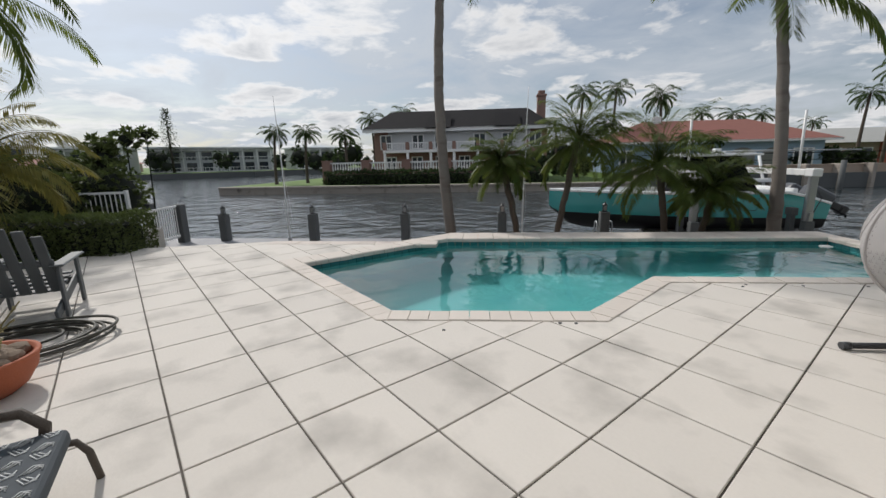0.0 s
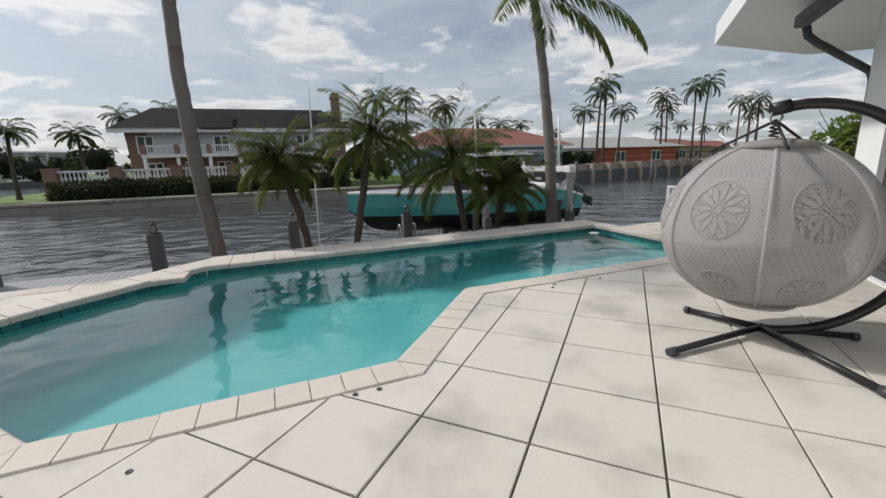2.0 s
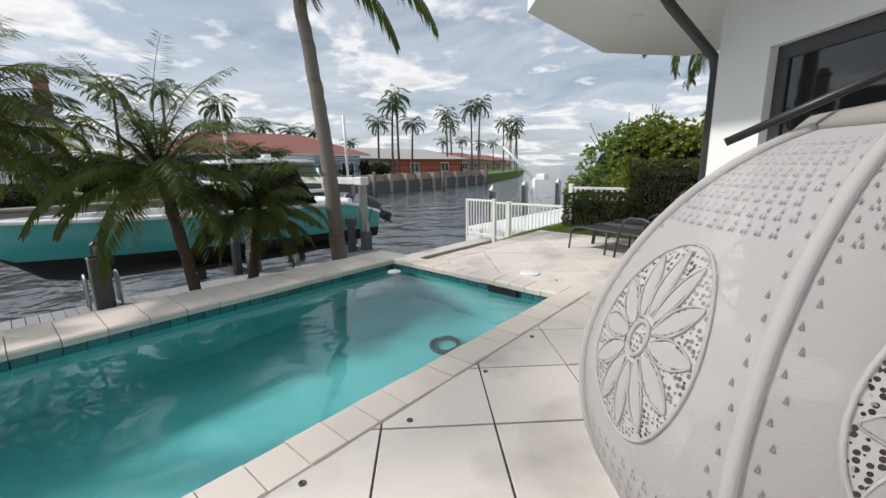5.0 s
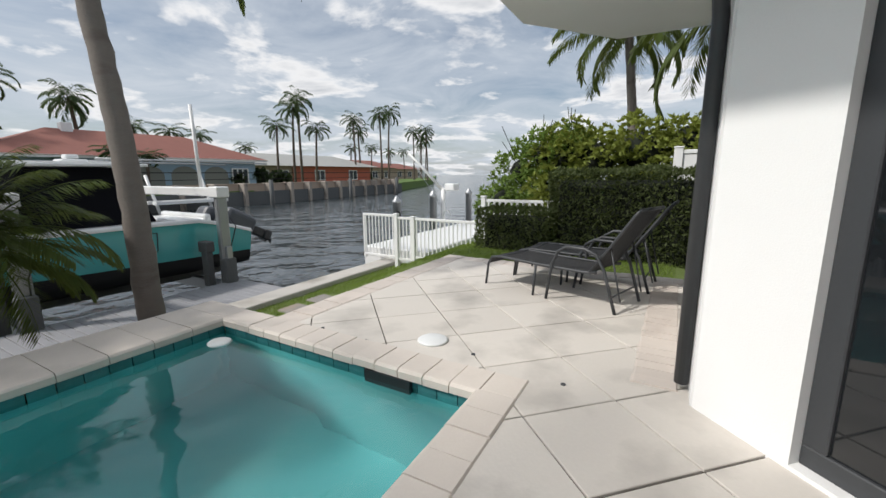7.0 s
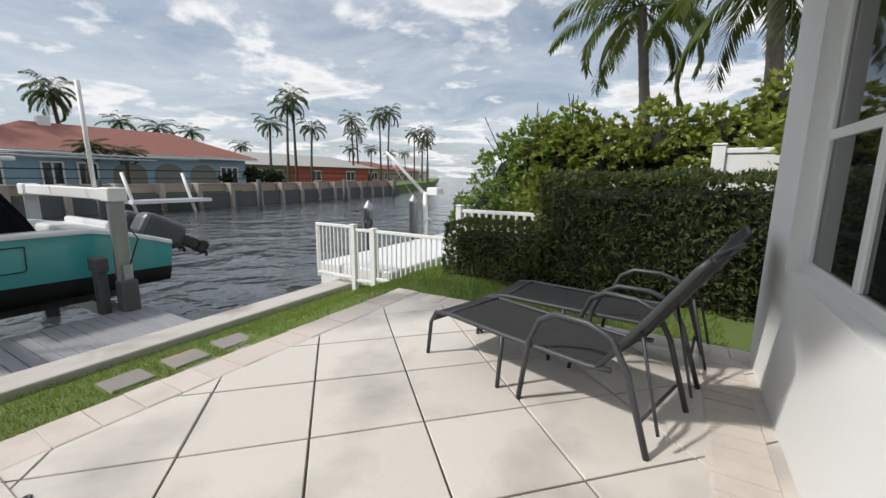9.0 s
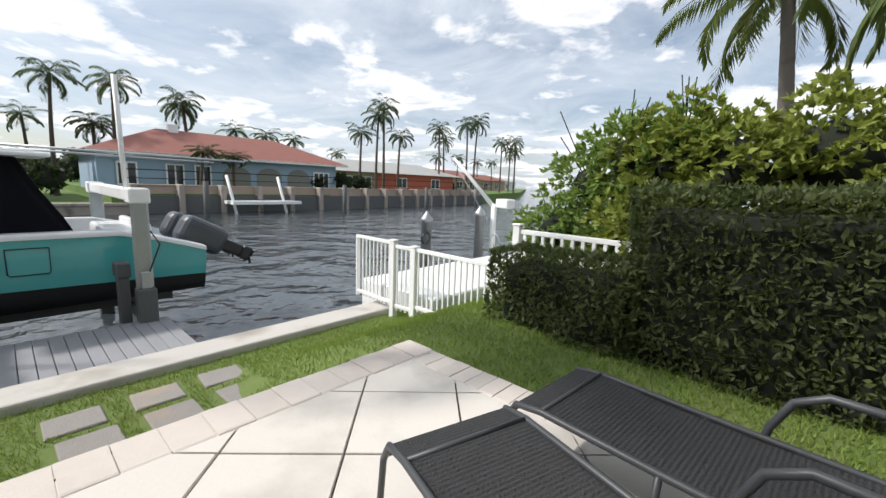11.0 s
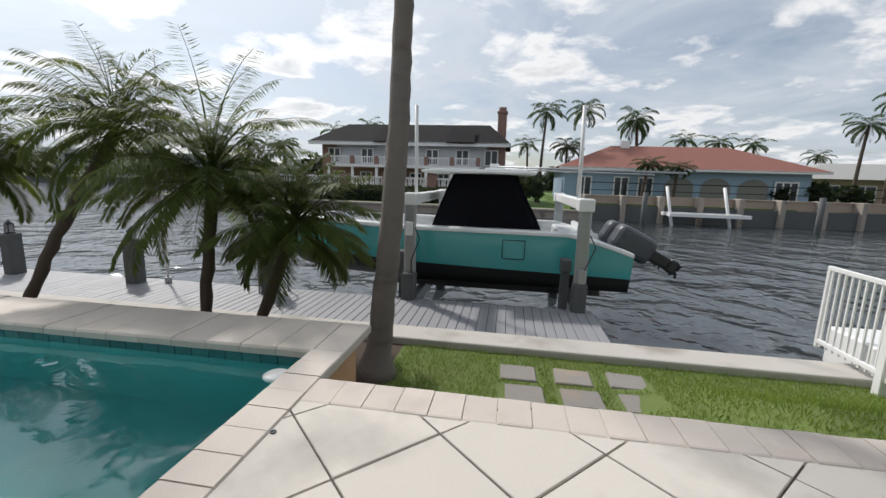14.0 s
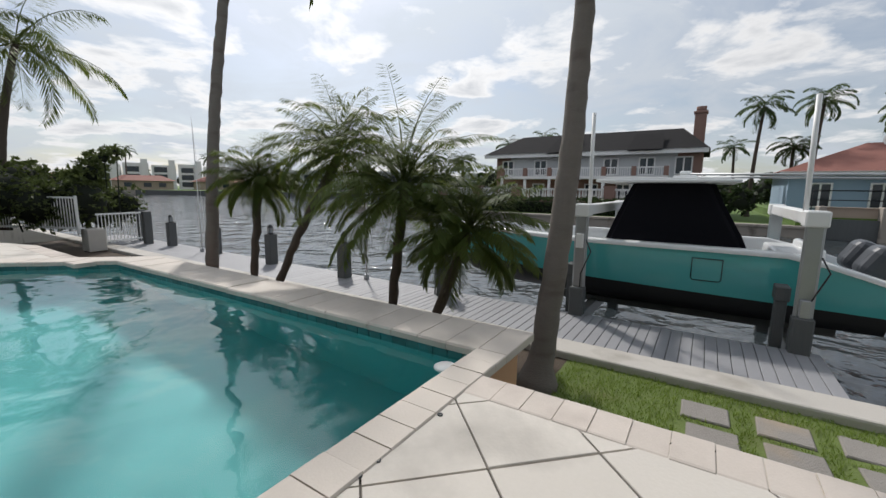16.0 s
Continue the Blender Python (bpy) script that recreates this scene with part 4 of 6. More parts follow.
lift = thing("boat_lift", W(0, 0), "aluminium four-post boat lift with white drive beams", "boat lift")
for u in (5.88, 8.95):
    for v in (11.68, 15.4):
        part("timber_support", boxes((u - 0.12, u + 0.12, v - 0.12, v + 0.12, -2.4, -0.35), bevel=0.02), M_pile, lift, "timber pile")
        part("lift_post", boxes((u - 0.09, u + 0.09, v - 0.02, v + 0.14, -0.6, 1.0), (u - 0.11, u + 0.11, v + 0.0, v + 0.03, -0.6, 1.0), bevel=0.01), M_alu, lift, "grey aluminium post")
        part("post_cap", boxes((u - 0.13, u + 0.13, v - 0.08, v + 0.24, 0.9, 1.12), bevel=0.02), M_wpaint, lift, "white gear cover")
    part("drive_beam", boxes((u - 0.10, u + 0.10, 11.95, 15.3, 0.92, 1.10), bevel=0.015), M_wpaint, lift, "white drive beam")
    part("cradle_beam", boxes((u - 0.08, u + 0.08, 11.9, 15.3, -1.12, -0.88), bevel=0.01), M_alu, lift)
    part("bunk_arm", boxes((u - 0.28, u - 0.14, 11.95, 12.15, -0.95, -0.20), (u - 0.30, u - 0.12, 11.9, 12.2, -0.22, 0.0), bevel=0.015), M_pile, lift, "grey bunk upright")
    part("control_box", boxes((u - 0.06, u + 0.06, 11.58, 11.66, 0.35 if u < 7 else -0.35, 0.6 if u < 7 else -0.1), bevel=0.01), M_wpaint if u < 7 else M_alu, lift)
    part("guide_pole", tubes((((u - 0.03, 12.3, 0.9), (u - 0.06, 12.32, 2.75)), 0.035)), M_wpaint, lift, "white guide pole")
    part("power_cable", tubes((((u + 0.1, 11.64, 0.5), (u + 0.2, 11.6, 0.3), (u + 0.05, 11.6, -0.1), (u + 0.05, 11.62, -0.6)), 0.012), seg=5), M_black, lift)
part("bunk", boxes((5.0, 9.6, 13.0, 13.2, -0.92, -0.8), (5.0, 9.6, 14.1, 14.3, -0.92, -0.8)), M_pile, lift)


# ---- fences and gates ----
def picket_run(t, a, b, z0, z1, gap=0.11, size=0.022):
    a, b = Vector((*a, 0)), Vector((*b, 0))
    ln = (b - a).length
    m = Matrix.Translation(a) @ Matrix.Rotation(math.atan2((b - a).y, (b - a).x), 4, "Z")
    part("rail", boxes((0, ln, -0.025, 0.025, z1 - 0.06, z1), bevel=0.006), M_wpaint, t, m=m)
    part("rail", boxes((0, ln, -0.025, 0.025, z0 + 0.06, z0 + 0.12), bevel=0.006), M_wpaint, t, m=m)
    me = finish(boxes((-size / 2, size / 2, -size / 2, size / 2, z0 + 0.02, z1 - 0.05)), "picket", M_wpaint)
    n = max(2, round(ln / gap))
    for i in range(n):
        piece("picket", me, t, m @ Matrix.Translation(((i + 0.5) * ln / n, 0, 0)))


def fence_post(t, u, v, z0, z1, s=0.05):
    bm = boxes((u - s, u + s, v - s, v + s, z0, z1), bevel=0.006)
    box(bm, u - s - 0.012, u + s + 0.012, v - s - 0.012, v + s + 0.012, z1, z1 + 0.03, bevel=0.01)
    part("post", bm, M_wpaint, t)


fence = thing("picket_fence", W(0, 0), "white metal picket fence between lawn and neighbouring dock", "fence")
fence_post(fence, 11.94, 9.52, -1.0, 0.38)
fence_post(fence, 11.96, 9.04, -1.0, 0.33)
picket_run(fence, (11.96, 9.0), (11.9, 6.9), -0.72, 0.33)
picket_run(fence, (11.94, 9.48), (11.96, 9.08), -0.80, 0.33, gap=0.1)
gate = thing("fence_gate", W(0, 0), "white metal fence panel reaching out over the sea wall", "gate")
picket_run(gate, (11.94, 9.58), (11.96, 10.55), -0.76, 0.38, gap=0.105)
part("gate_stile", boxes((11.935, 11.985, 10.53, 10.58, -0.76, 0.38), bevel=0.006), M_wpaint, gate)
fence2 = thing("picket_fence", W(0, 0), "white neighbouring picket fence behind the low hedge", "fence")
fence_post(fence2, 12.15, 7.3, -0.8, 0.84)
picket_run(fence2, (12.15, 7.25), (12.15, 5.3), -0.3, 0.80, gap=0.13, size=0.04)
panel = thing("panel_fence", W(0, 0), "white solid panel fence rising above the hedge", "fence")
fence_post(panel, 12.4, 3.7, -0.5, 1.76, 0.07)
part("panel", boxes((12.37, 12.43, 0.5, 3.63, -0.3, 1.66), bevel=0.01), M_wpaint, panel)
part("rail", boxes((12.35, 12.45, 0.5, 3.63, 1.66, 1.73), bevel=0.01), M_wpaint, panel)
sidef = thing("side_fence", W(0, 0), "white metal railing on a low wall beyond the rounded hedge", "fence")
picket_run(sidef, (-9.65, 9.05), (-13.5, 7.2), -0.2, 0.92)
part("post", boxes((-9.70, -9.62, 9.0, 9.08, -0.3, 0.95), bevel=0.006), M_wpaint, sidef)
part("low_wall", boxes((-9.9, -9.3, 9.15, 9.65, -0.9, -0.15), bevel=0.02), M_concrete, sidef, "short concrete pier")
gate2 = thing("fence_gate", W(0, 0), "white metal gate over the dock", "gate")
picket_run(gate2, (-9.6, 9.5), (-9.85, 10.9), -0.7, 0.35)
for u, v in ((-9.9, 11.1), (-11.2, 11.4)):
    solid("dock_piling", boxes((-0.13, 0.13, -0.13, 0.13, -1.6, 0.36), bevel=0.03, seg=2), M_pile, W(u, v, 0), "square dark dock piling with a cap", "piling", "dock pilings")

# neighbouring dock with pilings and a davit
ndock = thing("neighbour_dock", W(0, 0), "pale neighbouring dock beyond the white fence", "dock", kind="structure")
part("deck", boxes((12.3, 22, 8.9, 10.9, -1.1, -0.55), bevel=0.03), M_wpaint, ndock)
for u, v, z in ((14.8, 11.6, 0.5), (16.6, 11.3, 0.62), (19.5, 11.3, 0.6)):
    p = thing("white_piling", W(u, v, 0), "round piling sleeved in pale grey plastic with a cap", "piling", "white pilings")
    part("sleeve", lathe(bmesh.new(), [(0.13, -2.2), (0.13, z - 0.1), (0.15, z - 0.1), (0.15, z - 0.02), (0.05, z + 0.10), (0.03, z + 0.16)], 14), M_alu, p)
dav = thing("davit_crane", W(16.9, 11.05, 0), "white davit crane with cables on the dock", "davit")
part("mast", tubes((((0, 0, -0.8), (0, 0, 0.85)), 0.08)), M_wpaint, dav)
part("boom", tubes((((0, 0, 0.75), (-0.2, 0.9, 1.7), (-0.3, 1.3, 2.1)), [0.07, 0.05, 0.04])), M_wpaint, dav)
part("winch_box", boxes((-0.1, 0.3, -0.5, -0.1, 0.75, 1.0), bevel=0.03), M_wpaint, dav, "white winch housing")
for dx in (0.0, 0.12):
    part("cable", tubes((((-0.3 - dx, 1.3, 2.1), (dx, 0.05, 0.1)), 0.008), seg=4), M_alu, dav)
part("hoop", tubes(([(-0.6, -0.5 + 0.14 * math.cos(a), -0.1 + 0.2 * math.sin(a)) for a in [math.pi * i / 8 for i in range(9)]], 0.018)), M_alu, dav)
solid("coiled_hose", tubes(([(0.13 * math.cos(a), 0.02 * a / 6, 0.15 * math.sin(a)) for a in [0.5 * i for i in range(40)]], 0.014), seg=6), M_black, W(14.66, 11.45, 0.0), "black hose coiled on a piling", "hose")


# ---- furniture on the terrace ----
M_sling = material("black_woven_sling", (0.045, 0.045, 0.046), 0.8, vary=0.3, scale=20, bump=0.9, fine=110, spec=0.25)
M_lace = material("grey_white_lace", (0.62, 0.60, 0.595), 0.9, vary=0.12, scale=4, bump=0.14, fine=240, spec=0.15)
M_lacedark = material("lace_hole_shade", (0.20, 0.185, 0.18), 0.9, vary=0.25, scale=40, bump=0.5, fine=160, spec=0.1)


def thin_cloth(m, through, clear, tint):
    """Lets a share of the light through a thin cloth, and some of it straight past the threads."""
    n, k = m.node_tree.nodes, m.node_tree.links
    tr, cl = n.new("ShaderNodeBsdfTranslucent"), n.new("ShaderNodeBsdfTransparent")
    tr.inputs[0].default_value = (*tint, 1)
    a, b = n.new("ShaderNodeMixShader"), n.new("ShaderNodeMixShader")
    a.inputs[0].default_value, b.inputs[0].default_value = through, clear
    k.new(n["Principled BSDF"].outputs[0], a.inputs[1])
    k.new(tr.outputs[0], a.inputs[2])
    k.new(a.outputs[0], b.inputs[1])
    k.new(cl.outputs[0], b.inputs[2])
    k.new(b.outputs[0], n["Material Output"].inputs[0])
    return b, cl


thin_cloth(M_lace, 0.32, 0.27, (0.50, 0.46, 0.44))
M_net = material("open_lace_net", (0.52, 0.505, 0.495), 0.9, vary=0.05, scale=8, spec=0.1)
_b, _c = thin_cloth(M_net, 0.25, 0.5, (0.50, 0.46, 0.44))
_n, _k = M_net.node_tree.nodes, M_net.node_tree.links
_g, _v, _t = _n.new("ShaderNodeNewGeometry"), _n.new("ShaderNodeTexVoronoi"), _n.new("ShaderNodeMath")
_v.inputs["Scale"].default_value, _v.inputs["Randomness"].default_value = 95.0, 0.35
_t.operation, _t.inputs[1].default_value = "LESS_THAN", 0.42
_k.new(_g.outputs["Position"], _v.inputs["Vector"])
_k.new(_v.outputs["Distance"], _t.inputs[0])
_k.new(_t.outputs[0], _b.inputs[0])
M_eggcushion = material("brown_grey_cushion", (0.17, 0.14, 0.13), 0.95, vary=0.15, scale=9, bump=0.2, fine=90, spec=0.1)
M_cap = material("taupe_fabric", (0.25, 0.23, 0.215), 0.9, vary=0.12, scale=12)
M_adir = material("grey_poly_lumber", (0.085, 0.095, 0.10), 0.55, vary=0.15, scale=8, stretch=(1, 1, 0.3))
M_terra = material("terracotta", (0.36, 0.10, 0.045), 0.75, vary=0.12, scale=10, bump=0.2)
M_hose = material("green_black_hose", (0.055, 0.052, 0.04), 0.5, vary=0.3, scale=10)
M_brown = material("brown_wicker", (0.075, 0.058, 0.045), 0.6, vary=0.2, scale=30, bump=0.5, fine=120)
M_cushion = material("charcoal_cushion", (0.07, 0.08, 0.09), 0.9, vary=0.2, scale=20)
M_cushline = material("white_print", (0.55, 0.56, 0.56), 0.9, vary=0.1)
M_rock = material("brown_stones", (0.20, 0.15, 0.11), 0.9, vary=0.3, scale=12, bump=0.5)
M_dryleaf = leaf_material("dry_stalk_leaf", (0.24, 0.21, 0.10), (0.3, 0.26, 0.12))
M_plastic = material("white_plastic", (0.72, 0.73, 0.72), 0.4, vary=0.03)


def lounger(m, label):
    t = thing("sun_lounger", m, label, "sun lounger", "loungers on the terrace")
    for y in (-0.31, 0.31):
        part("side_rail", tubes((((1.80, y, 0.0), (1.76, y, 0.26), (1.70, y, 0.35), (1.55, y, 0.37), (1.0, y, 0.36), (0.36, y, 0.36), (0.22, y, 0.38)), 0.016)), M_darkgrey, t)
        part("front_leg", tubes((((1.0, y, 0.36), (1.02, y * 1.05, 0.0)), 0.016)), M_darkgrey, t)
        part("arm", tubes((((0.83, y * 1.06, 0.0), (0.76, y * 1.08, 0.40), (0.69, y * 1.08, 0.54), (0.58, y * 1.08, 0.60), (0.36, y * 1.08, 0.60), (0.22, y * 1.08, 0.56), (0.12, y * 1.06, 0.40), (-0.02, y * 1.05, 0.0)), 0.018)), M_darkgrey, t, "curved metal armrest and leg")
        part("back_frame", tubes((((0.30, y, 0.37), (0.06, y, 0.68), (-0.15, y, 0.96), (-0.20, y, 1.01)), 0.016)), M_darkgrey, t)
        part("back_strut", tubes((((0.09, y * 0.9, 0.64), (-0.05, y * 0.9, 0.12)), 0.010)), M_darkgrey, t)
    part("crossbar", tubes((((-0.20, -0.31, 1.01), (-0.20, 0.31, 1.01)), 0.016)), M_darkgrey, t)
    part("crossbar", tubes((((1.55, -0.31, 0.37), (1.55, 0.31, 0.37)), 0.014)), M_darkgrey, t)
    part("brace", tubes((((0.05, -0.3, 0.15), (0.05, 0.3, 0.15)), 0.010)), M_darkgrey, t)
    for name, pts in (("seat_sling", [(1.76, 0.27), (1.70, 0.352), (1.55, 0.372), (1.2, 0.352), (0.8, 0.345), (0.30, 0.36)]), ("back_sling", [(0.30, 0.375), (0.06, 0.685), (-0.15, 0.965), (-0.20, 1.01)])):
        bm = bmesh.new()
        line = []
        for (x0, z0), (x1, z1) in zip(pts, pts[1:]):
            n = max(1, round(math.hypot(x1 - x0, z1 - z0) / 0.011))
            line += [(x0 + (x1 - x0) * i / n, z0 + (z1 - z0) * i / n) for i in range(n)]
        rings = []
        for i, (x, z) in enumerate(line):
            up = 0.0028 if i % 2 else 0.0
            rings.append([bm.verts.new(p) for p in ((x, -0.30, z + up), (x, 0.30, z + up), (x, 0.30, z - 0.008), (x, -0.30, z - 0.008))])
        for p, q in zip(rings, rings[1:]):
            for g in range(4):
                bm.faces.new((p[g], p[(g + 1) % 4], q[(g + 1) % 4], q[g]))
        part(name, bm, M_sling, t, "black woven sling")
    return t


LA = lounger(W(8.345, 4.02, 0, 73.5), "black metal sun lounger with woven sling and raised back")
LA.scale = (0.89, 0.92, 1)
LB = copy_thing(LA, W(9.28, 3.845, 0, 85.5))
LB.scale = (0.89, 0.92, 1)

# hanging egg chair
EGG = (3.585, 2.575)
egg = thing("hanging_egg_chair", W(*EGG, 0, -38), "round hanging chair wrapped in grey-white lace fabric on a black stand", "hanging chair")
RE, ZC, HE = 0.695, 0.86, 0.60
SEAM = radians(-105)
NP = 7


def shell(a, f, out=0.0):
    """A point of the basket: a turns round it, f goes from -1 (foot) to 1 (top)."""
    h = math.sin(f * math.pi / 2)
    r = (RE * (max(0, 1 - abs(h) ** (1.75 if h > 0 else 2.3))) ** 0.5 + 0.02) + out
    sag = abs(math.sin((a - SEAM) * NP / 2))
    r *= 1 - 0.045 * sag + 0.012 * noise.noise(Vector((math.cos(a) * 3, math.sin(a) * 3, h * 2.5)))
    return Vector((r * math.cos(a), r * math.sin(a) * 0.74, ZC + h * (HE + out)))


def band_on_shell(bm, pts, w, out=0.012, seg=5):
    """A raised thread through shell points (a, f)."""
    tube(bm, [shell(a, f, out) for a, f in pts], w, seg, False)


FLOWERS = ((0.17, 0.215), (-0.47, 0.16))
for i in range(NP):
    a0, a1 = SEAM + 2 * math.pi * i / NP, SEAM + 2 * math.pi * (i + 1) / NP
    am, da = (a0 + a1) / 2, a1 - a0
    rounds = [(fc, rf, rf * HE * 1.45 / (RE * max(0.45, math.cos(fc * 1.3)))) for fc, rf in FLOWERS]
    # the cloth, open behind each flower
    bm = bmesh.new()
    na, nf = 44, 88
    g = [[bm.verts.new(shell(a0 + da * p / na, -0.97 + 1.90 * q / nf)) for q in range(nf + 1)] for p in range(na + 1)]
    for p in range(na):
        for q in range(nf):
            a, f = a0 + da * (p + 0.5) / na, -0.97 + 1.90 * (q + 0.5) / nf
            if any(((a - am) / sa) ** 2 + ((f - fc) / rf) ** 2 < 0.94 for fc, rf, sa in rounds):
                continue
            bm.faces.new((g[p][q], g[p + 1][q], g[p + 1][q + 1], g[p][q + 1])).smooth = True
    bmesh.ops.delete(bm, geom=[q for q in bm.verts if not q.link_faces], context="VERTS")
    panel_ = part("lace_panel", bm, M_lace, egg, "sewn lace panel")
    band = bmesh.new()
    band_on_shell(band, [(a0, -0.95 + 1.86 * j / 30) for j in range(31)], 0.012, 0.004, 7)
    part("seam", band, M_lace, panel_, "piped seam")
    thread = bmesh.new()
    for fc, rf, sa in rounds:
        net = bmesh.new()
        ring = [(am + sa * math.cos(b), fc + rf * math.sin(b)) for b in (2 * math.pi * j / 36 for j in range(37))]
        cen = net.verts.new(shell(am, fc, 0.002))
        shells = [[net.verts.new(shell(am + (a - am) * s_, fc + (f - fc) * s_, 0.002)) for a, f in ring[:-1]] for s_ in (1.03, 0.75, 0.5, 0.25)]
        for p_, q_ in zip(shells, shells[1:]):
            for j in range(36):
                net.faces.new((p_[j], p_[(j + 1) % 36], q_[(j + 1) % 36], q_[j])).smooth = True
        for j in range(36):
            net.faces.new((shells[-1][j], shells[-1][(j + 1) % 36], cen))
        part("openwork", net, M_net, panel_, "openwork lace net")
        band_on_shell(thread, ring, 0.004, 0.003)
        # solid petals of closer stitches, each with a corded edge
        for j in range(12):
            b = 2 * math.pi * j / 12
            cb, sb = math.cos(b), math.sin(b)
            at = lambda x, y: (am + sa * (x * cb - y * sb), fc + rf * (x * sb + y * cb))
            xs = [0.24 + 0.68 * s_ / 8 for s_ in range(9)]
            wd = [0.125 * math.sin(math.pi * min(1, (s_ + 0.4) / 8.6)) ** 0.8 for s_ in range(9)]
            up_, dn_ = [thread.verts.new(shell(*at(x, y * 0.72), 0.005)) for x, y in zip(xs, wd)], [thread.verts.new(shell(*at(x, -y * 0.72), 0.005)) for x, y in zip(xs, wd)]
            for q in range(8):
                thread.faces.new((up_[q], up_[q + 1], dn_[q + 1], dn_[q]))
            band_on_shell(thread, [at(x, y) for x, y in zip(xs, wd)] + [at(x, -y) for x, y in zip(xs[::-1], wd[::-1])], 0.0022, 0.005, 4)
        band_on_shell(thread, [(am + sa * 0.17 * math.cos(2 * math.pi * j / 12), fc + rf * 0.17 * math.sin(2 * math.pi * j / 12)) for j in range(13)], 0.005, 0.004)
    # rows of small eyelets in threes over and between the flowers, and up the seams: dark faces painted as shaded holes
    eye = bmesh.new()
    for row in range(13):
        f = 0.44 + 0.036 * row if row < 8 else -0.11 - 0.042 * (row - 8)
        for j in range(11):
            a = am + da * (-0.40 + 0.8 * (j + 0.5 * (row % 2)) / 11)
            for da_, df_ in ((-0.009, -0.008), (0.009, -0.008), (0.0, 0.008)):
                eye.faces.new([eye.verts.new(shell(a + da_ + c * 0.0048, f + df_ + e * 0.0062, 0.003)) for c, e in ((-1, -1), (1, -1), (0, 1))])
    for side in (-1, 1):
        for j in range(40):
            f, a = -0.72 + 1.5 * j / 40, am + side * da * (0.43 + 0.02 * (j % 2))
            eye.faces.new([eye.verts.new(shell(a + c * 0.008, f + e * 0.009, 0.003)) for c, e in ((-0.8, -0.8), (0.8, -0.8), (0, 0.8))])
    tagged(part("eyelets", eye, M_lacedark, panel_, "rows of small eyelets, the shade of their holes painted dark"), kind="stuff")
    tagged(part("petals", thread, M_lace, panel_, "crocheted flower motifs"), kind="stuff")
bm = bmesh.new()
bmesh.ops.create_uvsphere(bm, u_segments=28, v_segments=14, radius=1.0)
for q in bm.verts:
    d = q.co.copy()
    q.co = Vector((d.x * 0.48, d.y * 0.34, d.z * (0.13 if d.z > 0 else 0.20))) * (1 + 0.05 * noise.noise(d * 3))
for f in bm.faces:
    f.smooth = True
part("seat_cushion", bm, M_eggcushion, egg, "brown-grey seat cushion inside the lace", m=Matrix.Translation((0.02, 0, ZC - 0.30)))
bm = bmesh.new()
bmesh.ops.create_uvsphere(bm, u_segments=24, v_segments=14, radius=1.0)
for q in bm.verts:
    d = q.co.copy()
    q.co = Vector((d.x * 0.12, d.y * 0.30, d.z * 0.34)) * (1 + 0.05 * noise.noise(d * 3))
for f in bm.faces:
    f.smooth = True
part("back_cushion", bm, M_eggcushion, egg, "brown-grey back cushion inside the lace", m=Matrix.Translation((0.36, 0, ZC + 0.03)) @ Matrix.Rotation(0.2, 4, "Y"))
part("top_cap", lathe(bmesh.new(), [(0.24, ZC + 0.555), (0.25, ZC + 0.57), (0.225, ZC + 0.595), (0.12, ZC + 0.615), (0.03, ZC + 0.625)], 28), M_cap, egg, "taupe fabric cap")
part("base_pad", lathe(bmesh.new(), [(0.02, ZC - 0.615), (0.22, ZC - 0.605), (0.25, ZC - 0.585)], 24), M_lace, egg)
TIP = Vector((-0.06, -0.10, 1.68))      # where the arm ends
for a in (0.6, 2.7, 4.5):
    part("strap", tubes((((0.40 * math.cos(a), 0.40 * math.sin(a), ZC + 0.54), tuple(TIP - Vector((0, 0, 0.08)))), 0.010), seg=6), M_black, egg, "black hanging strap")
part("spring", tubes(([(TIP.x + 0.026 * math.cos(a), TIP.y + 0.026 * math.sin(a), 1.49 + a * 0.0042) for a in [0.6 * i for i in range(40)]], 0.007), seg=5), M_black, egg)
part("hook", tubes(([(TIP.x + 0.035 * math.cos(a), TIP.y, 1.625 + 0.04 * math.sin(a)) for a in [math.pi * 2 * i / 12 for i in range(13)]], 0.008), seg=6), M_alu, egg)
HUB = Vector((0.06, 0.0, 0.05))
arc = [tuple(TIP)] + [(HUB.x + 0.08 + 0.83 * math.cos(a), -0.08 * math.sin(max(0, a)) ** 2, 0.87 + 0.83 * math.sin(a)) for a in [radians(92 - 186 * i / 28) for i in range(29)]] + [tuple(HUB)]
part("stand_arc", tubes((arc, 0.036), seg=12), M_black, egg, "curved black tubular stand")
part("arm_end", tubes(((tuple(TIP + Vector((-0.035, 0, -0.01))), tuple(TIP + Vector((0.07, 0, 0.012)))), 0.046), seg=12), M_black, egg, "padded arm end")
back = pose(0, 0, 0, 0, 0, 38)
for u_, v_ in ((-0.078, 0.502), (-0.898, -0.036), (0.530, -0.414), (-0.24, -0.91)):
    e_ = back @ Vector((u_, v_, 0.033))
    d_ = e_ - HUB
    leg = part("foot_bar", tubes(((tuple(HUB), tuple(e_)), 0.025), seg=10), M_black, egg, "black tubular foot")
    part("foot_cap", tubes(((tuple(HUB + d_ * 0.94), tuple(HUB + d_ * 1.01)), 0.031), seg=10), M_darkgrey, leg)
solid("floor_lid", lathe(bmesh.new(), [(0.17, 0.0), (0.17, 0.012), (0.15, 0.018), (0.13, 0.012), (0.001, 0.012)], 28), M_darkgrey, W(4.535, 1.985, 0.0), "round dark cover lying on the paving by the house", "lid")

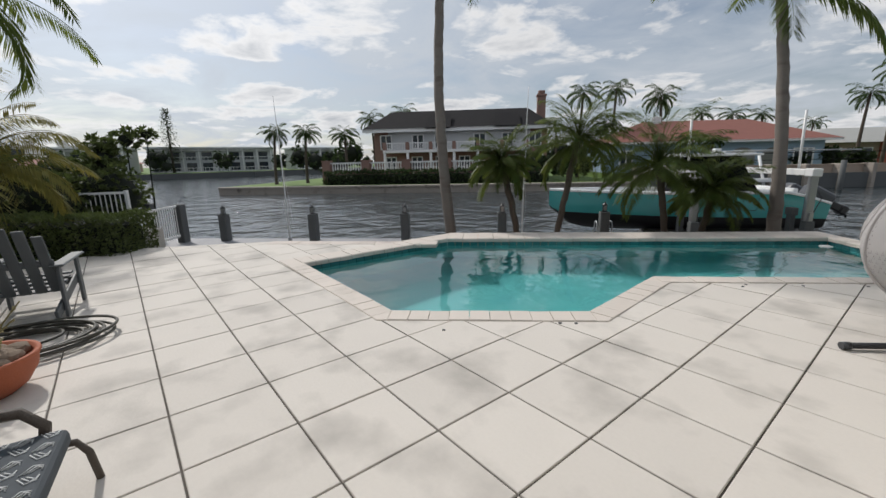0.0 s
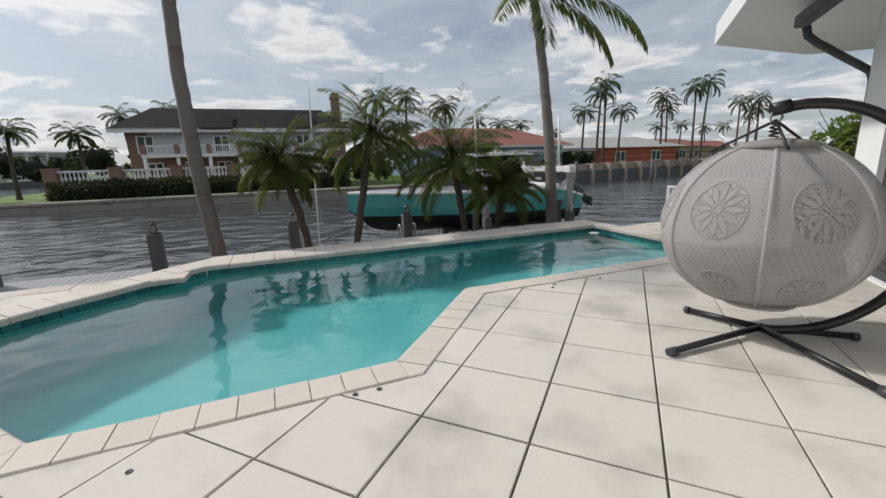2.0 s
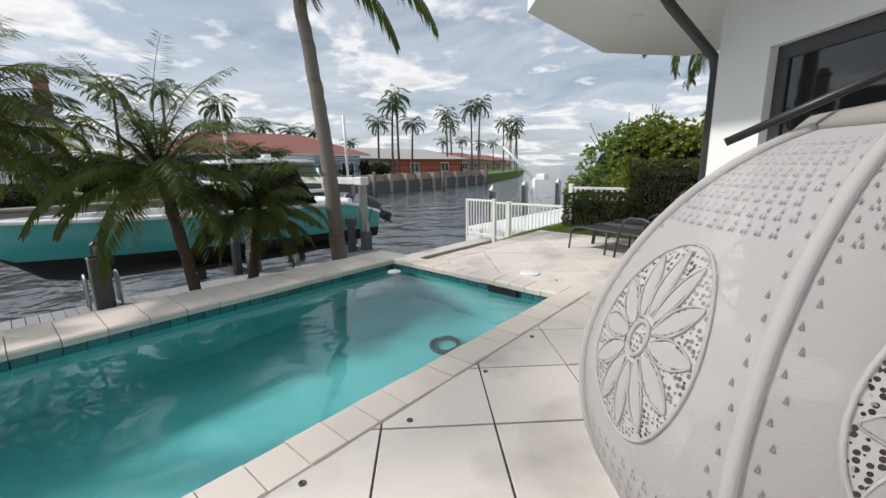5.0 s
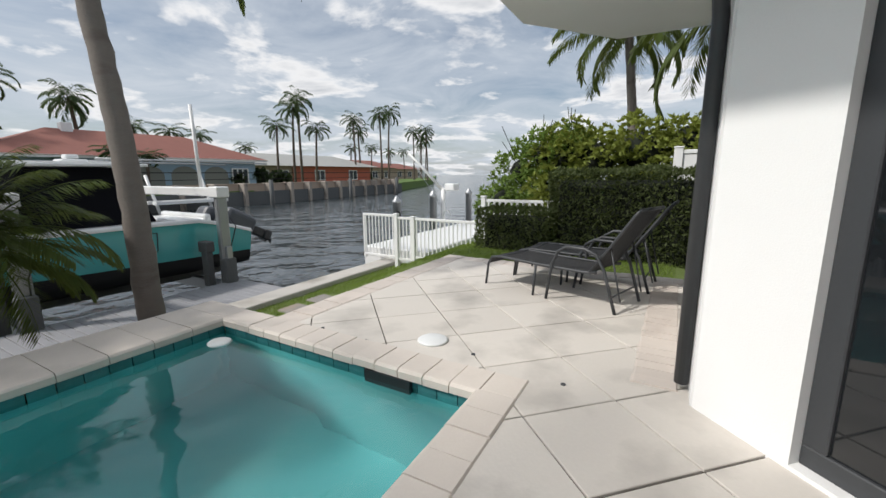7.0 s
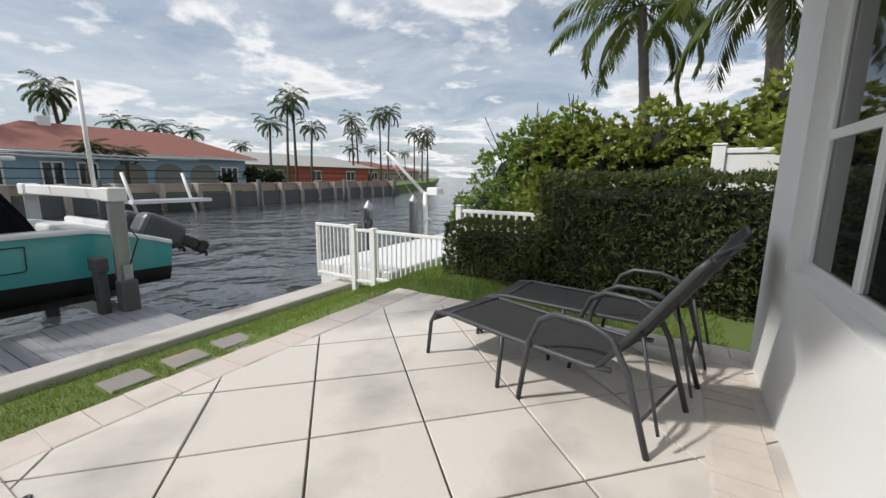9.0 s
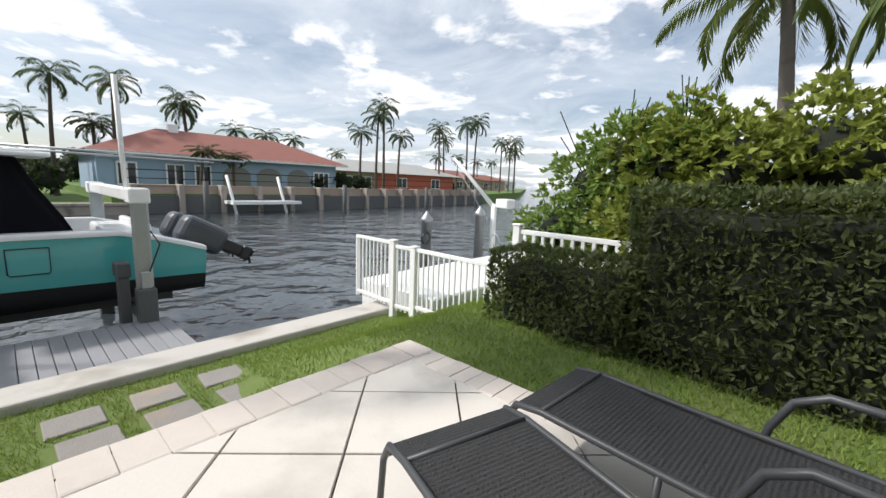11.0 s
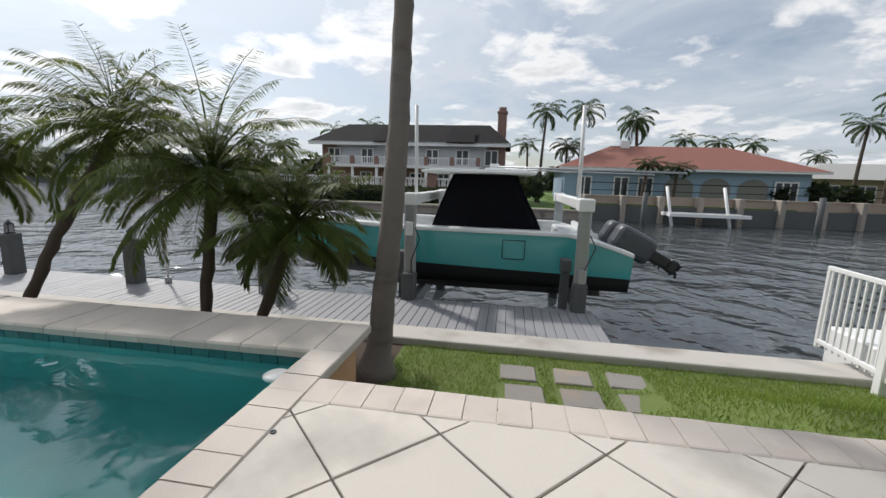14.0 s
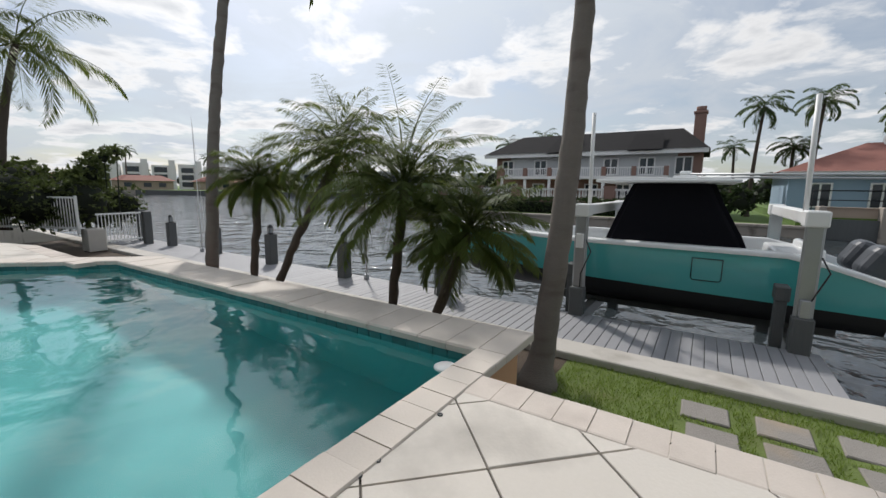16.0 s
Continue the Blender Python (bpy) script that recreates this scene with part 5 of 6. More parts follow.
# low wooden-slat chair at the terrace edge
adir = thing("adirondack_chair", W(-5.07, 2.94, 0, 125), "grey slatted adirondack chair facing the pool", "chair")
for i in range(5):
    y = -0.22 + 0.11 * i
    bm = boxes((-0.012, 0.012, y * 1.12 - 0.048, y * 1.12 + 0.048, 0.0, 0.78 - 0.035 * abs(i - 2) ** 1.6), bevel=0.008)
    part("back_slat", bm, M_adir, adir, m=Matrix.Translation((-0.22, 0, 0.26)) @ Matrix.Rotation(radians(-20), 4, "Y"))
    part("seat_slat", boxes((-0.2 + i * 0.105, -0.11 + i * 0.105, -0.27, 0.27, 0.255 + i * 0.024, 0.275 + i * 0.024), bevel=0.006), M_adir, adir)
for y in (-0.32, 0.32):
    part("armrest", boxes((-0.38, 0.40, y - 0.065, y + 0.065, 0.55, 0.575), bevel=0.012), M_adir, adir)
    part("front_leg", boxes((0.25, 0.34, y - 0.015, y + 0.015, 0.0, 0.55), bevel=0.006), M_adir, adir)
    bm = bmesh.new()
    box(bm, -0.5, 0.35, y * 0.9 - 0.015, y * 0.9 + 0.015, -0.05, 0.05, bevel=0.006)
    part("side_stringer", bm, M_adir, adir, m=Matrix.Translation((-0.05, 0, 0.20)) @ Matrix.Rotation(radians(-15), 4, "Y"))
    part("back_leg", boxes((-0.36, -0.28, y - 0.015, y + 0.015, 0.0, 0.55), bevel=0.006), M_adir, adir)
part("back_rail", boxes((-0.345, -0.315, -0.3, 0.3, 0.56, 0.63), bevel=0.006), M_adir, adir)
part("front_rail", boxes((0.335, 0.36, -0.33, 0.33, 0.20, 0.29), bevel=0.006), M_adir, adir)

# heap of hose
rnd = random.Random(41)
hose = thing("garden_hose", W(-4.25, 2.05, 0.0, 40), "dark garden hose lying in a loose coil", "hose")
bm = bmesh.new()
pts = []
for i in range(330):
    a = i * 0.16
    r = 0.44 + 0.12 * math.sin(i * 0.045) + 0.03 * math.sin(i * 0.31)
    pts.append((r * math.cos(a) * 1.25 + 0.05 * math.sin(i * 0.02), r * math.sin(a) * 0.8, 0.02 + 0.07 * (0.5 + 0.5 * math.sin(i * 0.037)) + 0.0001 * i))
tube(bm, pts, 0.014, 6)
part("coil", bm, M_hose, hose)

pot = thing("plant_pot", W(-3.64, 1.40, 0), "terracotta bowl of stones with a sparse dry plant", "plant pot")
part("bowl", lathe(bmesh.new(), [(0.16, 0.0), (0.24, 0.06), (0.30, 0.16), (0.315, 0.24), (0.33, 0.26), (0.33, 0.28), (0.30, 0.28), (0.28, 0.2), (0.0, 0.2)], 28), M_terra, pot, "round terracotta bowl")
for i in range(14):
    a, r = i * 2.4, 0.055 * math.sqrt(i) + 0.02
    bm = bmesh.new()
    bmesh.ops.create_icosphere(bm, subdivisions=2, radius=rnd.uniform(0.05, 0.085))
    for q in bm.verts:
        q.co = Vector((q.co.x * 1.3, q.co.y, q.co.z * 0.7)) * (1 + 0.25 * noise.noise(q.co * 14 + Vector((i, 0, 0))))
    part("stone", bm, M_rock, pot, m=Matrix.Translation((r * math.cos(a), r * math.sin(a), 0.265)) @ Matrix.Rotation(i, 4, "Z"))
bm = bmesh.new()
for i in range(7):
    a = i * 1.1
    p0, p1 = Vector((0.05 * math.cos(a), 0.05 * math.sin(a), 0.22)), Vector((0.28 * math.cos(a), 0.28 * math.sin(a), 0.55 + 0.07 * (i % 3)))
    tube(bm, [p0, p0.lerp(p1, 0.5) + Vector((0, 0, 0.06)), p1], 0.005, 4)
    for j in range(9):
        d = Vector((rnd.gauss(0, 1), rnd.gauss(0, 1), rnd.gauss(0.3, 0.7))).normalized()
        leaf(bm, p0.lerp(p1, 0.35 + 0.07 * j), d, Vector((0, 0.3, 1)), rnd.uniform(0.04, 0.09), 0.012)
part("plant", bm, M_dryleaf, pot, "thin dry stalks with few leaves")

wick = thing("wicker_armchair", W(-2.25, 0.28, 0, 38), "brown wicker armchair with a patterned charcoal cushion", "chair")
part("seat_frame", boxes((-0.28, 0.30, -0.29, 0.29, 0.20, 0.245), bevel=0.015), M_brown, wick)
cush = part("cushion", boxes((-0.27, 0.36, -0.30, 0.30, 0.25, 0.34), bevel=0.035, seg=3), M_cushion, wick, "charcoal cushion with white geometric print")
bm = bmesh.new()
for i in range(7):
    for j in range(7):
        x, y = -0.22 + i * 0.087, -0.25 + j * 0.082
        sgn = 1 if (i + j) % 2 else -1
        for k_ in (0, 1, 2):
            tube(bm, [(x - 0.038 + 0.014 * k_, y - sgn * 0.03, 0.3425), (x - 0.005 + 0.014 * k_, y + sgn * 0.02 - sgn * 0.010 * k_, 0.3425), (x + 0.03, y + sgn * (0.005 - 0.014 * k_), 0.3425)], 0.0032, 4)
part("print", bm, M_cushline, cush, "white geometric print")
for y in (-0.32, 0.32):
    part("arm_hoop", tubes((((0.42, y, 0.0), (0.40, y, 0.16), (0.36, y, 0.23), (0.2, y, 0.25), (-0.3, y, 0.24)), 0.018)), M_brown, wick)
    pts = [(0.25, y, 0.25), (0.27, y, 0.36), (0.2, y, 0.45), (-0.1, y, 0.48), (-0.3, y, 0.48)]
    part("armrest", tubes((pts, 0.026)), M_brown, wick, "bent cane armrest")
    for x in (-0.2, -0.1, 0.0, 0.1):
        part("spindle", tubes((((x, y, 0.25), (x, y, 0.47)), 0.011), seg=6), M_brown, wick)
    part("leg", tubes((((-0.28, y, 0.0), (-0.28, y, 0.48)), 0.018)), M_brown, wick)
bm = bmesh.new()
tube(bm, [(-0.3, -0.32, 0.48), (-0.36, -0.3, 0.75), (-0.38, 0, 0.86), (-0.36, 0.3, 0.75), (-0.3, 0.32, 0.48)], 0.026)
part("backrest", bm, M_brown, wick)
for y in (-0.2, -0.1, 0, 0.1, 0.2):
    part("back_spindle", tubes((((-0.29, y, 0.24), (-0.37, y, 0.84 - abs(y) * 0.3)), 0.011), seg=6), M_brown, wick)

# pool fittings
lid = solid("skimmer_lid", lathe(bmesh.new(), [(0.125, 0.0), (0.125, 0.012), (0.115, 0.018), (0.02, 0.020), (0.001, 0.020)], 28), M_plastic, W(6.69, 5.30, 0.0), "round white skimmer lid set in the paving", "lid")
solid("pool_float", lathe(bmesh.new(), [(0.02, -0.05), (0.085, -0.05), (0.10, 0.0), (0.10, 0.012), (0.085, 0.022), (0.001, 0.025)], 20), M_plastic, W(5.98, 7.1, -0.13), "white floating chlorine dispenser in the pool", "pool float")
bm = bmesh.new()
tube(bm, [(0.15 * math.cos(a), 0.15 * math.sin(a), 0.03) for a in [2 * math.pi * i / 24 for i in range(25)]], 0.035, 8)
solid("pool_drain", bm, M_black, W(5.35, 5.55, -1.43), "dark ring on the pool floor", "drain")
# no recess is cut here: a black block paints the opening's shade
part("skimmer_mouth", boxes((6.13, 6.165, 5.15, 5.55, -0.20, -0.06)), M_black, pool, "black block standing for the shade in the skimmer opening")
first = None
for u, v in ((0.55, 2.95), (0.70, 2.95), (-0.55, 2.72), (1.35, 3.55), (1.20, 3.30), (1.95, 4.2), (2.9, 4.2), (2.98, 4.28), (3.6, 4.25), (4.3, 4.25), (5.0, 4.3), (6.5, 4.2), (6.62, 4.9), (6.42, 5.65), (6.42, 5.78), (6.45, 6.3)):
    if first is None:
        first = solid("deck_anchor", lathe(bmesh.new(), [(0.017, 0.0), (0.017, 0.006), (0.010, 0.006), (0.009, 0.003), (0.0005, 0.003)], 12), M_darkgrey, W(u, v, 0.0), "small dark socket sunk in the paving by the pool", "deck anchor", "sockets round the pool")
    else:
        copy_thing(first, W(u, v, 0.0))


# ---- the far shore ----
M_brick = material("red_brick_far", (0.27, 0.165, 0.135), 0.9, vary=0.25, scale=2.0, fine=9)
M_pale = material("pale_grey_boarding", (0.52, 0.53, 0.54), 0.8, vary=0.08, scale=1.2, fine=8, stretch=(1, 1, 6))
M_roofdark = material("dark_slate_roof", (0.028, 0.027, 0.028), 0.95, vary=0.3, scale=1.5, fine=6, stretch=(1, 1, 5), spec=0.08)
M_roofred = material("terracotta_roof", (0.25, 0.098, 0.075), 0.8, vary=0.18, scale=1.5, fine=7, bump=0.5)
M_roofgrey = material("pale_grey_roof", (0.38, 0.38, 0.36), 0.8, vary=0.12, scale=1)
M_blue = material("pale_blue_stucco", (0.30, 0.41, 0.52), 0.85, vary=0.06, scale=1)
M_coral = material("coral_stucco", (0.45, 0.12, 0.075), 0.85, vary=0.10, scale=1)
M_tan = material("tan_stucco", (0.42, 0.33, 0.26), 0.9, vary=0.15, scale=1)
M_farglass = material("far_window_glass", (0.03, 0.04, 0.05), 0.08, vary=0.1)
M_farlawn = material("far_lawn", (0.10, 0.17, 0.03), 0.9, vary=0.3, scale=0.4, fine=6)
M_shutter = material("grey_shutter", (0.22, 0.22, 0.20), 0.8, vary=0.1, scale=3)
M_trees = leaf_material("far_tree_leaf", (0.035, 0.055, 0.022), (0.06, 0.09, 0.03))

bm = bmesh.new()
prism(bm, [(-29, 41.2), (13, 41.2), (13, 150), (-18, 150)], -3.0, -0.85)
prism(bm, [(13, 41.2), (30, 41.2), (60, 45.5), (110, 68), (300, 180), (300, 400), (13, 150)], -3.0, -0.2)
solid("ground_far_shore", bm, M_farlawn, W(0, 0), "green lawns of the opposite canal bank", "lawn", kind="structure")
bm = bmesh.new()
prism(bm, [(-700, -60), (-165, -20), (-140, 60), (-128, 140), (-60, 190), (200, 260), (200, 500), (-700, 500)], -3.0, -0.3)
solid("ground_distant_shore", bm, M_farlawn, W(0, 0), "distant green bank across the wide water", "lawn", kind="structure")
fsw = thing("far_sea_wall", W(0, 0), "weathered far sea wall with dark pilings", "sea wall", kind="structure")
bm = boxes((-29.2, 14, 40.7, 41.4, -2.4, -1.05), (-29.2, 14, 40.55, 41.5, -1.05, -0.84), bevel=0.03)
part("wall", bm, M_oldcon, fsw, "low grey sea wall of the point")
for i in range(8):
    u0, v0 = 14 + i * 6.0, 40.7 + max(0, i - 3) * 0.9
    v1 = 40.7 + max(0, i - 2) * 0.9
    bm = bmesh.new()
    m_ = Matrix.Translation((u0, v0, 0)) @ Matrix.Rotation(math.atan2(v1 - v0, 6.0), 4, "Z")
    box(bm, 0, 6.07, 0, 0.5, -2.4, -0.3, m=m_)
    # dark sheeting; the piling colour also paints the shadow on the lower wall
    part("wall", bm, M_pile, fsw, "dark sheet piling, its black tone partly painted shade")
    bm = bmesh.new()
    box(bm, 0, 6.07, 0.6, 0.9, -0.3, 0.42, m=m_)
    box(bm, 0, 6.07, 0.5, 1.0, 0.42, 0.5, m=m_)
    part("parapet", bm, M_tan, fsw, "tan rendered parapet")
    for k_ in (0.2, 3.2):
        bm = bmesh.new()
        box(bm, k_ - 0.2, k_ + 0.2, -0.3, 0.9, -2.4, 0.55, bevel=0.05, m=m_)
        part("pilaster", bm, M_oldcon, fsw)
    if i % 2 == 0:
        part("mooring_pile", tubes((((u0 + 4, v0 - 3.0, -2.4), (u0 + 4, v0 - 3.0, 0.9)), 0.2)), M_pile, fsw)


def far_window(parent, u0, u1, v, z0, z1, mat=M_wpaint, bars=1):
    w = tagged(new("window"), "")
    w.parent = parent
    part("window_frame", boxes((u0, u1, v - 0.12, v - 0.02, z0, z0 + 0.12), (u0, u1, v - 0.12, v - 0.02, z1 - 0.12, z1), *[(x - 0.06, x + 0.06, v - 0.12, v - 0.02, z0 + 0.12, z1 - 0.12) for x in [u0 + 0.06 + (u1 - u0 - 0.12) * i / (bars + 1) for i in range(bars + 2)]]), mat, w)
    part("pane", boxes((u0 + 0.05, u1 - 0.05, v - 0.05, v + 0.05, z0 + 0.05, z1 - 0.05)), M_farglass, w)


def hip_roof(bm, u0, u1, v0, v1, z0, z1, inset):
    a = [bm.verts.new(p) for p in ((u0, v0, z0), (u1, v0, z0), (u1, v1, z0), (u0, v1, z0))]
    vm = (v0 + v1) / 2
    r = [bm.verts.new((u0 + inset, vm, z1)), bm.verts.new((u1 - inset, vm, z1))]
    for f in ((a[0], a[1], r[1], r[0]), (a[2], a[3], r[0], r[1]), (a[1], a[2], r[1]), (a[3], a[0], r[0]), (a[3], a[2], a[1], a[0])):
        bm.faces.new(f)
    return bm


mansion = thing("brick_house", W(0, 0), "two-storey brick house with dark roof, white balcony and columns", "house")
part("wall", boxes((-14.2, 7.0, 50.3, 60, -0.9, 2.7)), M_brick, mansion, "weathered red brick lower walls")
part("upper_wall", boxes((-14.2, -12.4, 50.28, 60, 2.7, 5.35)), M_brick, mansion, "brick end bay")
part("upper_wall", boxes((5.0, 7.0, 50.28, 60, 2.7, 5.35)), M_brick, mansion, "brick end bay")
part("upper_wall", boxes((-12.4, 5.0, 50.3, 60, 2.7, 5.35)), M_pale, mansion, "pale painted upper storey")
part("roof", hip_roof(bmesh.new(), -15.4, 7.6, 49.0, 61, 5.35, 8.0, 2.6), M_roofdark, mansion, "dark tiled roof")
part("fascia", boxes((-15.3, 7.5, 49.05, 49.25, 5.0, 5.4)), M_wpaint, mansion)
part("chimney", boxes((6.0, 7.0, 52.5, 53.5, 4, 9.0), (5.9, 7.1, 52.4, 53.6, 9.0, 9.25), bevel=0.05), M_brick, mansion, "brick chimney")
part("chimney_pot", lathe(bmesh.new(), [(0.5, 9.2), (0.42, 9.5), (0.45, 9.7)], 10, (6.5, 53, 0)), M_brick, mansion)
part("balcony", boxes((-12.5, 4.5, 47.6, 50.3, 2.55, 2.85)), M_wpaint, mansion, "white balcony slab")
for i in range(7):
    u = -12.3 + i * 2.77
    part("column", tubes((((u, 47.8, -0.9), (u, 47.8, 2.55)), 0.17)), M_wpaint, mansion)
    part("balcony_pier", boxes((u - 0.2, u + 0.2, 47.6, 48.0, 2.85, 3.75)), M_brick, mansion)
    if i < 6:
        part("balcony_rail", boxes((u + 0.2, u + 2.57, 47.75, 47.83, 3.6, 3.72), *[(u + 0.35 + 0.2 * j, u + 0.41 + 0.2 * j, 47.76, 47.82, 2.85, 3.6) for j in range(11)]), M_wpaint, mansion)
for u in (-13.4, -9.4, -6.6, -1.8, 1.6, 4.8):
    far_window(mansion, u, u + 1.5, 50.25, 3.0, 4.75)
for u in (-12.8, -9.5, -6.5, -3.6, -0.4, 2.4, 5.2):
    far_window(mansion, u, u + 1.4, 50.25, 0.1, 2.1)
for u in (-6.0, 2.2):
    bm = boxes((u - 1.5, u + 1.5, 48.8, 51.5, 5.3, 5.45))
    v_ = [bm.verts.new(p) for p in ((u - 1.6, 48.75, 5.42), (u + 1.6, 48.75, 5.42), (u + 1.3, 52.2, 7.3), (u - 1.3, 52.2, 7.3))]
    bm.faces.new(v_)
    part("dormer_roof", bm, M_roofdark, mansion)

bal = thing("balustrade", W(0, 0), "white balustrade between brick piers on the terrace of the brick house", "balustrade")
part("terrace_wall", boxes((-18.5, 5.5, 44.4, 44.9, -0.9, 0.55)), M_brick, bal, "low brick terrace wall")
for i in range(6):
    u = -18.3 + i * 4.6
    part("pier", boxes((u - 0.45, u + 0.45, 44.2, 45.1, -0.9, 1.65), (u - 0.5, u + 0.5, 44.15, 45.15, 1.65, 1.78)), M_brick, bal)
    if i < 5:
        part("rail", boxes((u + 0.45, u + 4.15, 44.5, 44.8, 1.38, 1.55)), M_wpaint, bal)
        me_b = finish(lathe(bmesh.new(), [(0.09, 0.0), (0.06, 0.1), (0.11, 0.3), (0.05, 0.6), (0.09, 0.83)], 6), "baluster", M_wpaint)
        for j in range(12):
            piece("baluster", me_b, bal, Matrix.Translation((u + 0.65 + j * 0.3, 44.65, 0.55)))
hedge("far_hedge", "dark clipped shrubs under the balustrade", W(0, 0), ((-18, 6, 42.6, 43.9, -0.9, 0.5),), M_trees, 4200, 0.35, 51, lump=0.15, spray=0.25)

blue = thing("blue_house", W(0, 0), "single-storey pale blue house with terracotta hip roof and arched porch", "house")
part("wall", boxes((13.0, 34.6, 46.3, 56, -0.2, 3.0)), M_blue, blue, "pale blue walls")
part("roof", hip_roof(bmesh.new(), 12.2, 35.6, 45.2, 57.2, 3.0, 5.5, 6.0), M_roofred, blue, "terracotta tiled roof")
part("fascia", boxes((12.3, 35.5, 45.25, 45.4, 2.8, 3.04)), M_wpaint, blue)
part("chimney", boxes((19.1, 19.9, 50.5, 51.3, 4.5, 6.0), bevel=0.04), M_wpaint, blue)
for u in (22.2, 25.4, 28.6):
    bm = bmesh.new()
    bm.faces.new([bm.verts.new((u + 1.3 * math.cos(a) + 1.3, 46.25, 1.35 + 0.9 * math.sin(a))) for a in [math.pi * i / 10 for i in range(11)]] + [bm.verts.new((u, 46.25, 0.2)), bm.verts.new((u + 2.6, 46.25, 0.2))])
    part("arch_screen", bm, M_shutter, blue, "grey screened arch")
for u in (14.2, 17.6, 19.8):
    far_window(blue, u, u + 1.4, 46.25, 0.3, 2.2)
far_window(blue, 31.6, 33.6, 46.25, 0.3, 2.1, bars=2)
rail = thing("iron_fence", W(0, 0), "dark iron railing along the far bank", "fence")
part("rail", boxes((14, 38, 43.0, 43.06, 1.55, 1.63), (14, 38, 43.0, 43.06, 0.9, 0.96)), M_black, rail)
for i in range(60):
    part("bar", boxes((14 + 0.4 * i, 14.04 + 0.4 * i, 43.01, 43.05, 0.2, 1.6)), M_black, rail) if i == 0 else piece("bar", rail.children[1].data, rail, Matrix.Translation((0.4 * i, 0, 0)))

coral = thing("coral_house", W(0, 0), "low coral house with pale grey roof", "house")
part("wall", boxes((48, 66, 55.5, 66, -0.4, 2.7)), M_coral, coral, "coral walls")
part("wall", boxes((40, 48, 56.0, 66, -0.4, 2.7)), M_tan, coral)
part("roof", hip_roof(bmesh.new(), 38.5, 67.5, 54.5, 67, 2.7, 4.7, 6.0), M_roofgrey, coral, "pale grey roof")
for u in (41.5, 45, 52, 60):
    far_window(coral, u, u + 2.2, 55.45 if u > 48 else 55.95, 0.4, 2.1)
for u0, v0, w_, h_, mt in ((72, 70, 22, 3.0, M_tan), (100, 84, 26, 3.0, M_tan), (134, 104, 30, 3.2, M_wpaint)):
    hs = thing("far_house", W(0, 0), "low distant house with a tiled roof on the far bank", "house", "distant houses")
    part("wall", boxes((u0, u0 + w_, v0, v0 + 10, -0.4, h_)), mt, hs)
    part("roof", hip_roof(bmesh.new(), u0 - 1, u0 + w_ + 1, v0 - 1, v0 + 11, h_, h_ + 1.9, 5), M_roofgrey if mt is M_wpaint else M_roofred, hs)
    for k_ in range(4):
        far_window(hs, u0 + 2 + k_ * w_ / 4.4, u0 + 4.2 + k_ * w_ / 4.4, v0 - 0.05, 0.4, 2.2)
jet = thing("far_boat_lift", W(20.5, 38.6, 0), "white empty boat lift by the far bank", "boat lift")
for x in (0, 4.2):
    part("upright", tubes((((x, 0, -2), (x - 0.4, 0.9, 1.4)), 0.12)), M_wpaint, jet)
part("cradle", boxes((-0.4, 5.4, -0.3, 0.3, -0.9, -0.65), (-0.4, 5.4, 1.0, 1.6, -0.9, -0.65)), M_wpaint, jet)

# white town houses and red-roofed houses on the distant bank
for i in range(11):
    f = i / 10
    u, v = -172 + 34 * f, 62 + 78 * f
    t = thing("town_house", W(u, v, 0, 67), "narrow white three-storey town house on the distant bank", "house", "distant town houses")
    part("wall", boxes((-4, 3.6, -0.5, 8, -0.5, 8.6 + (i % 2) * 0.6)), M_wpaint, t)
    part("stair_tower", boxes((1.4, 3.4, -1.2, 2, -0.5, 10.6)), M_wpaint, t)
    for z in (0.6, 3.3, 6.0):
        part("window", boxes((-3.2, 0.8, -0.6, -0.4, z, z + 1.9)), M_farglass, t)
for i in range(5):
    f = i / 4
    u, v = -150 + 22 * f, 40 + 90 * f
    t = thing("bungalow", W(u, v, 0, 72), "low bungalow with a terracotta roof on the distant bank", "house", "distant bungalows")
    part("wall", boxes((-8, 8, 0, 8, -0.3, 2.6)), M_tan, t)
    part("roof", hip_roof(bmesh.new(), -9, 9, -1, 9, 2.6, 4.4, 4), M_roofred, t)
    for x in (-5, 0, 4):
        part("window", boxes((x, x + 2, -0.1, 0.05, 0.6, 2.0)), M_farglass, t)
bm = bmesh.new()
for a, b in (((-165, -20), (-140, 60)), ((-140, 60), (-128, 140)), ((-128, 140), (-60, 190))):
    d_ = Vector((b[0] - a[0], b[1] - a[1], 0))
    box(bm, 0, d_.length, -0.6, 0.2, -2.2, -0.35, m=Matrix.Translation((*a, 0)) @ Matrix.Rotation(math.atan2(d_.y, d_.x), 4, "Z"))
solid("distant_sea_wall", bm, M_oldcon, W(0, 0), "dark distant sea wall", "sea wall", kind="structure")
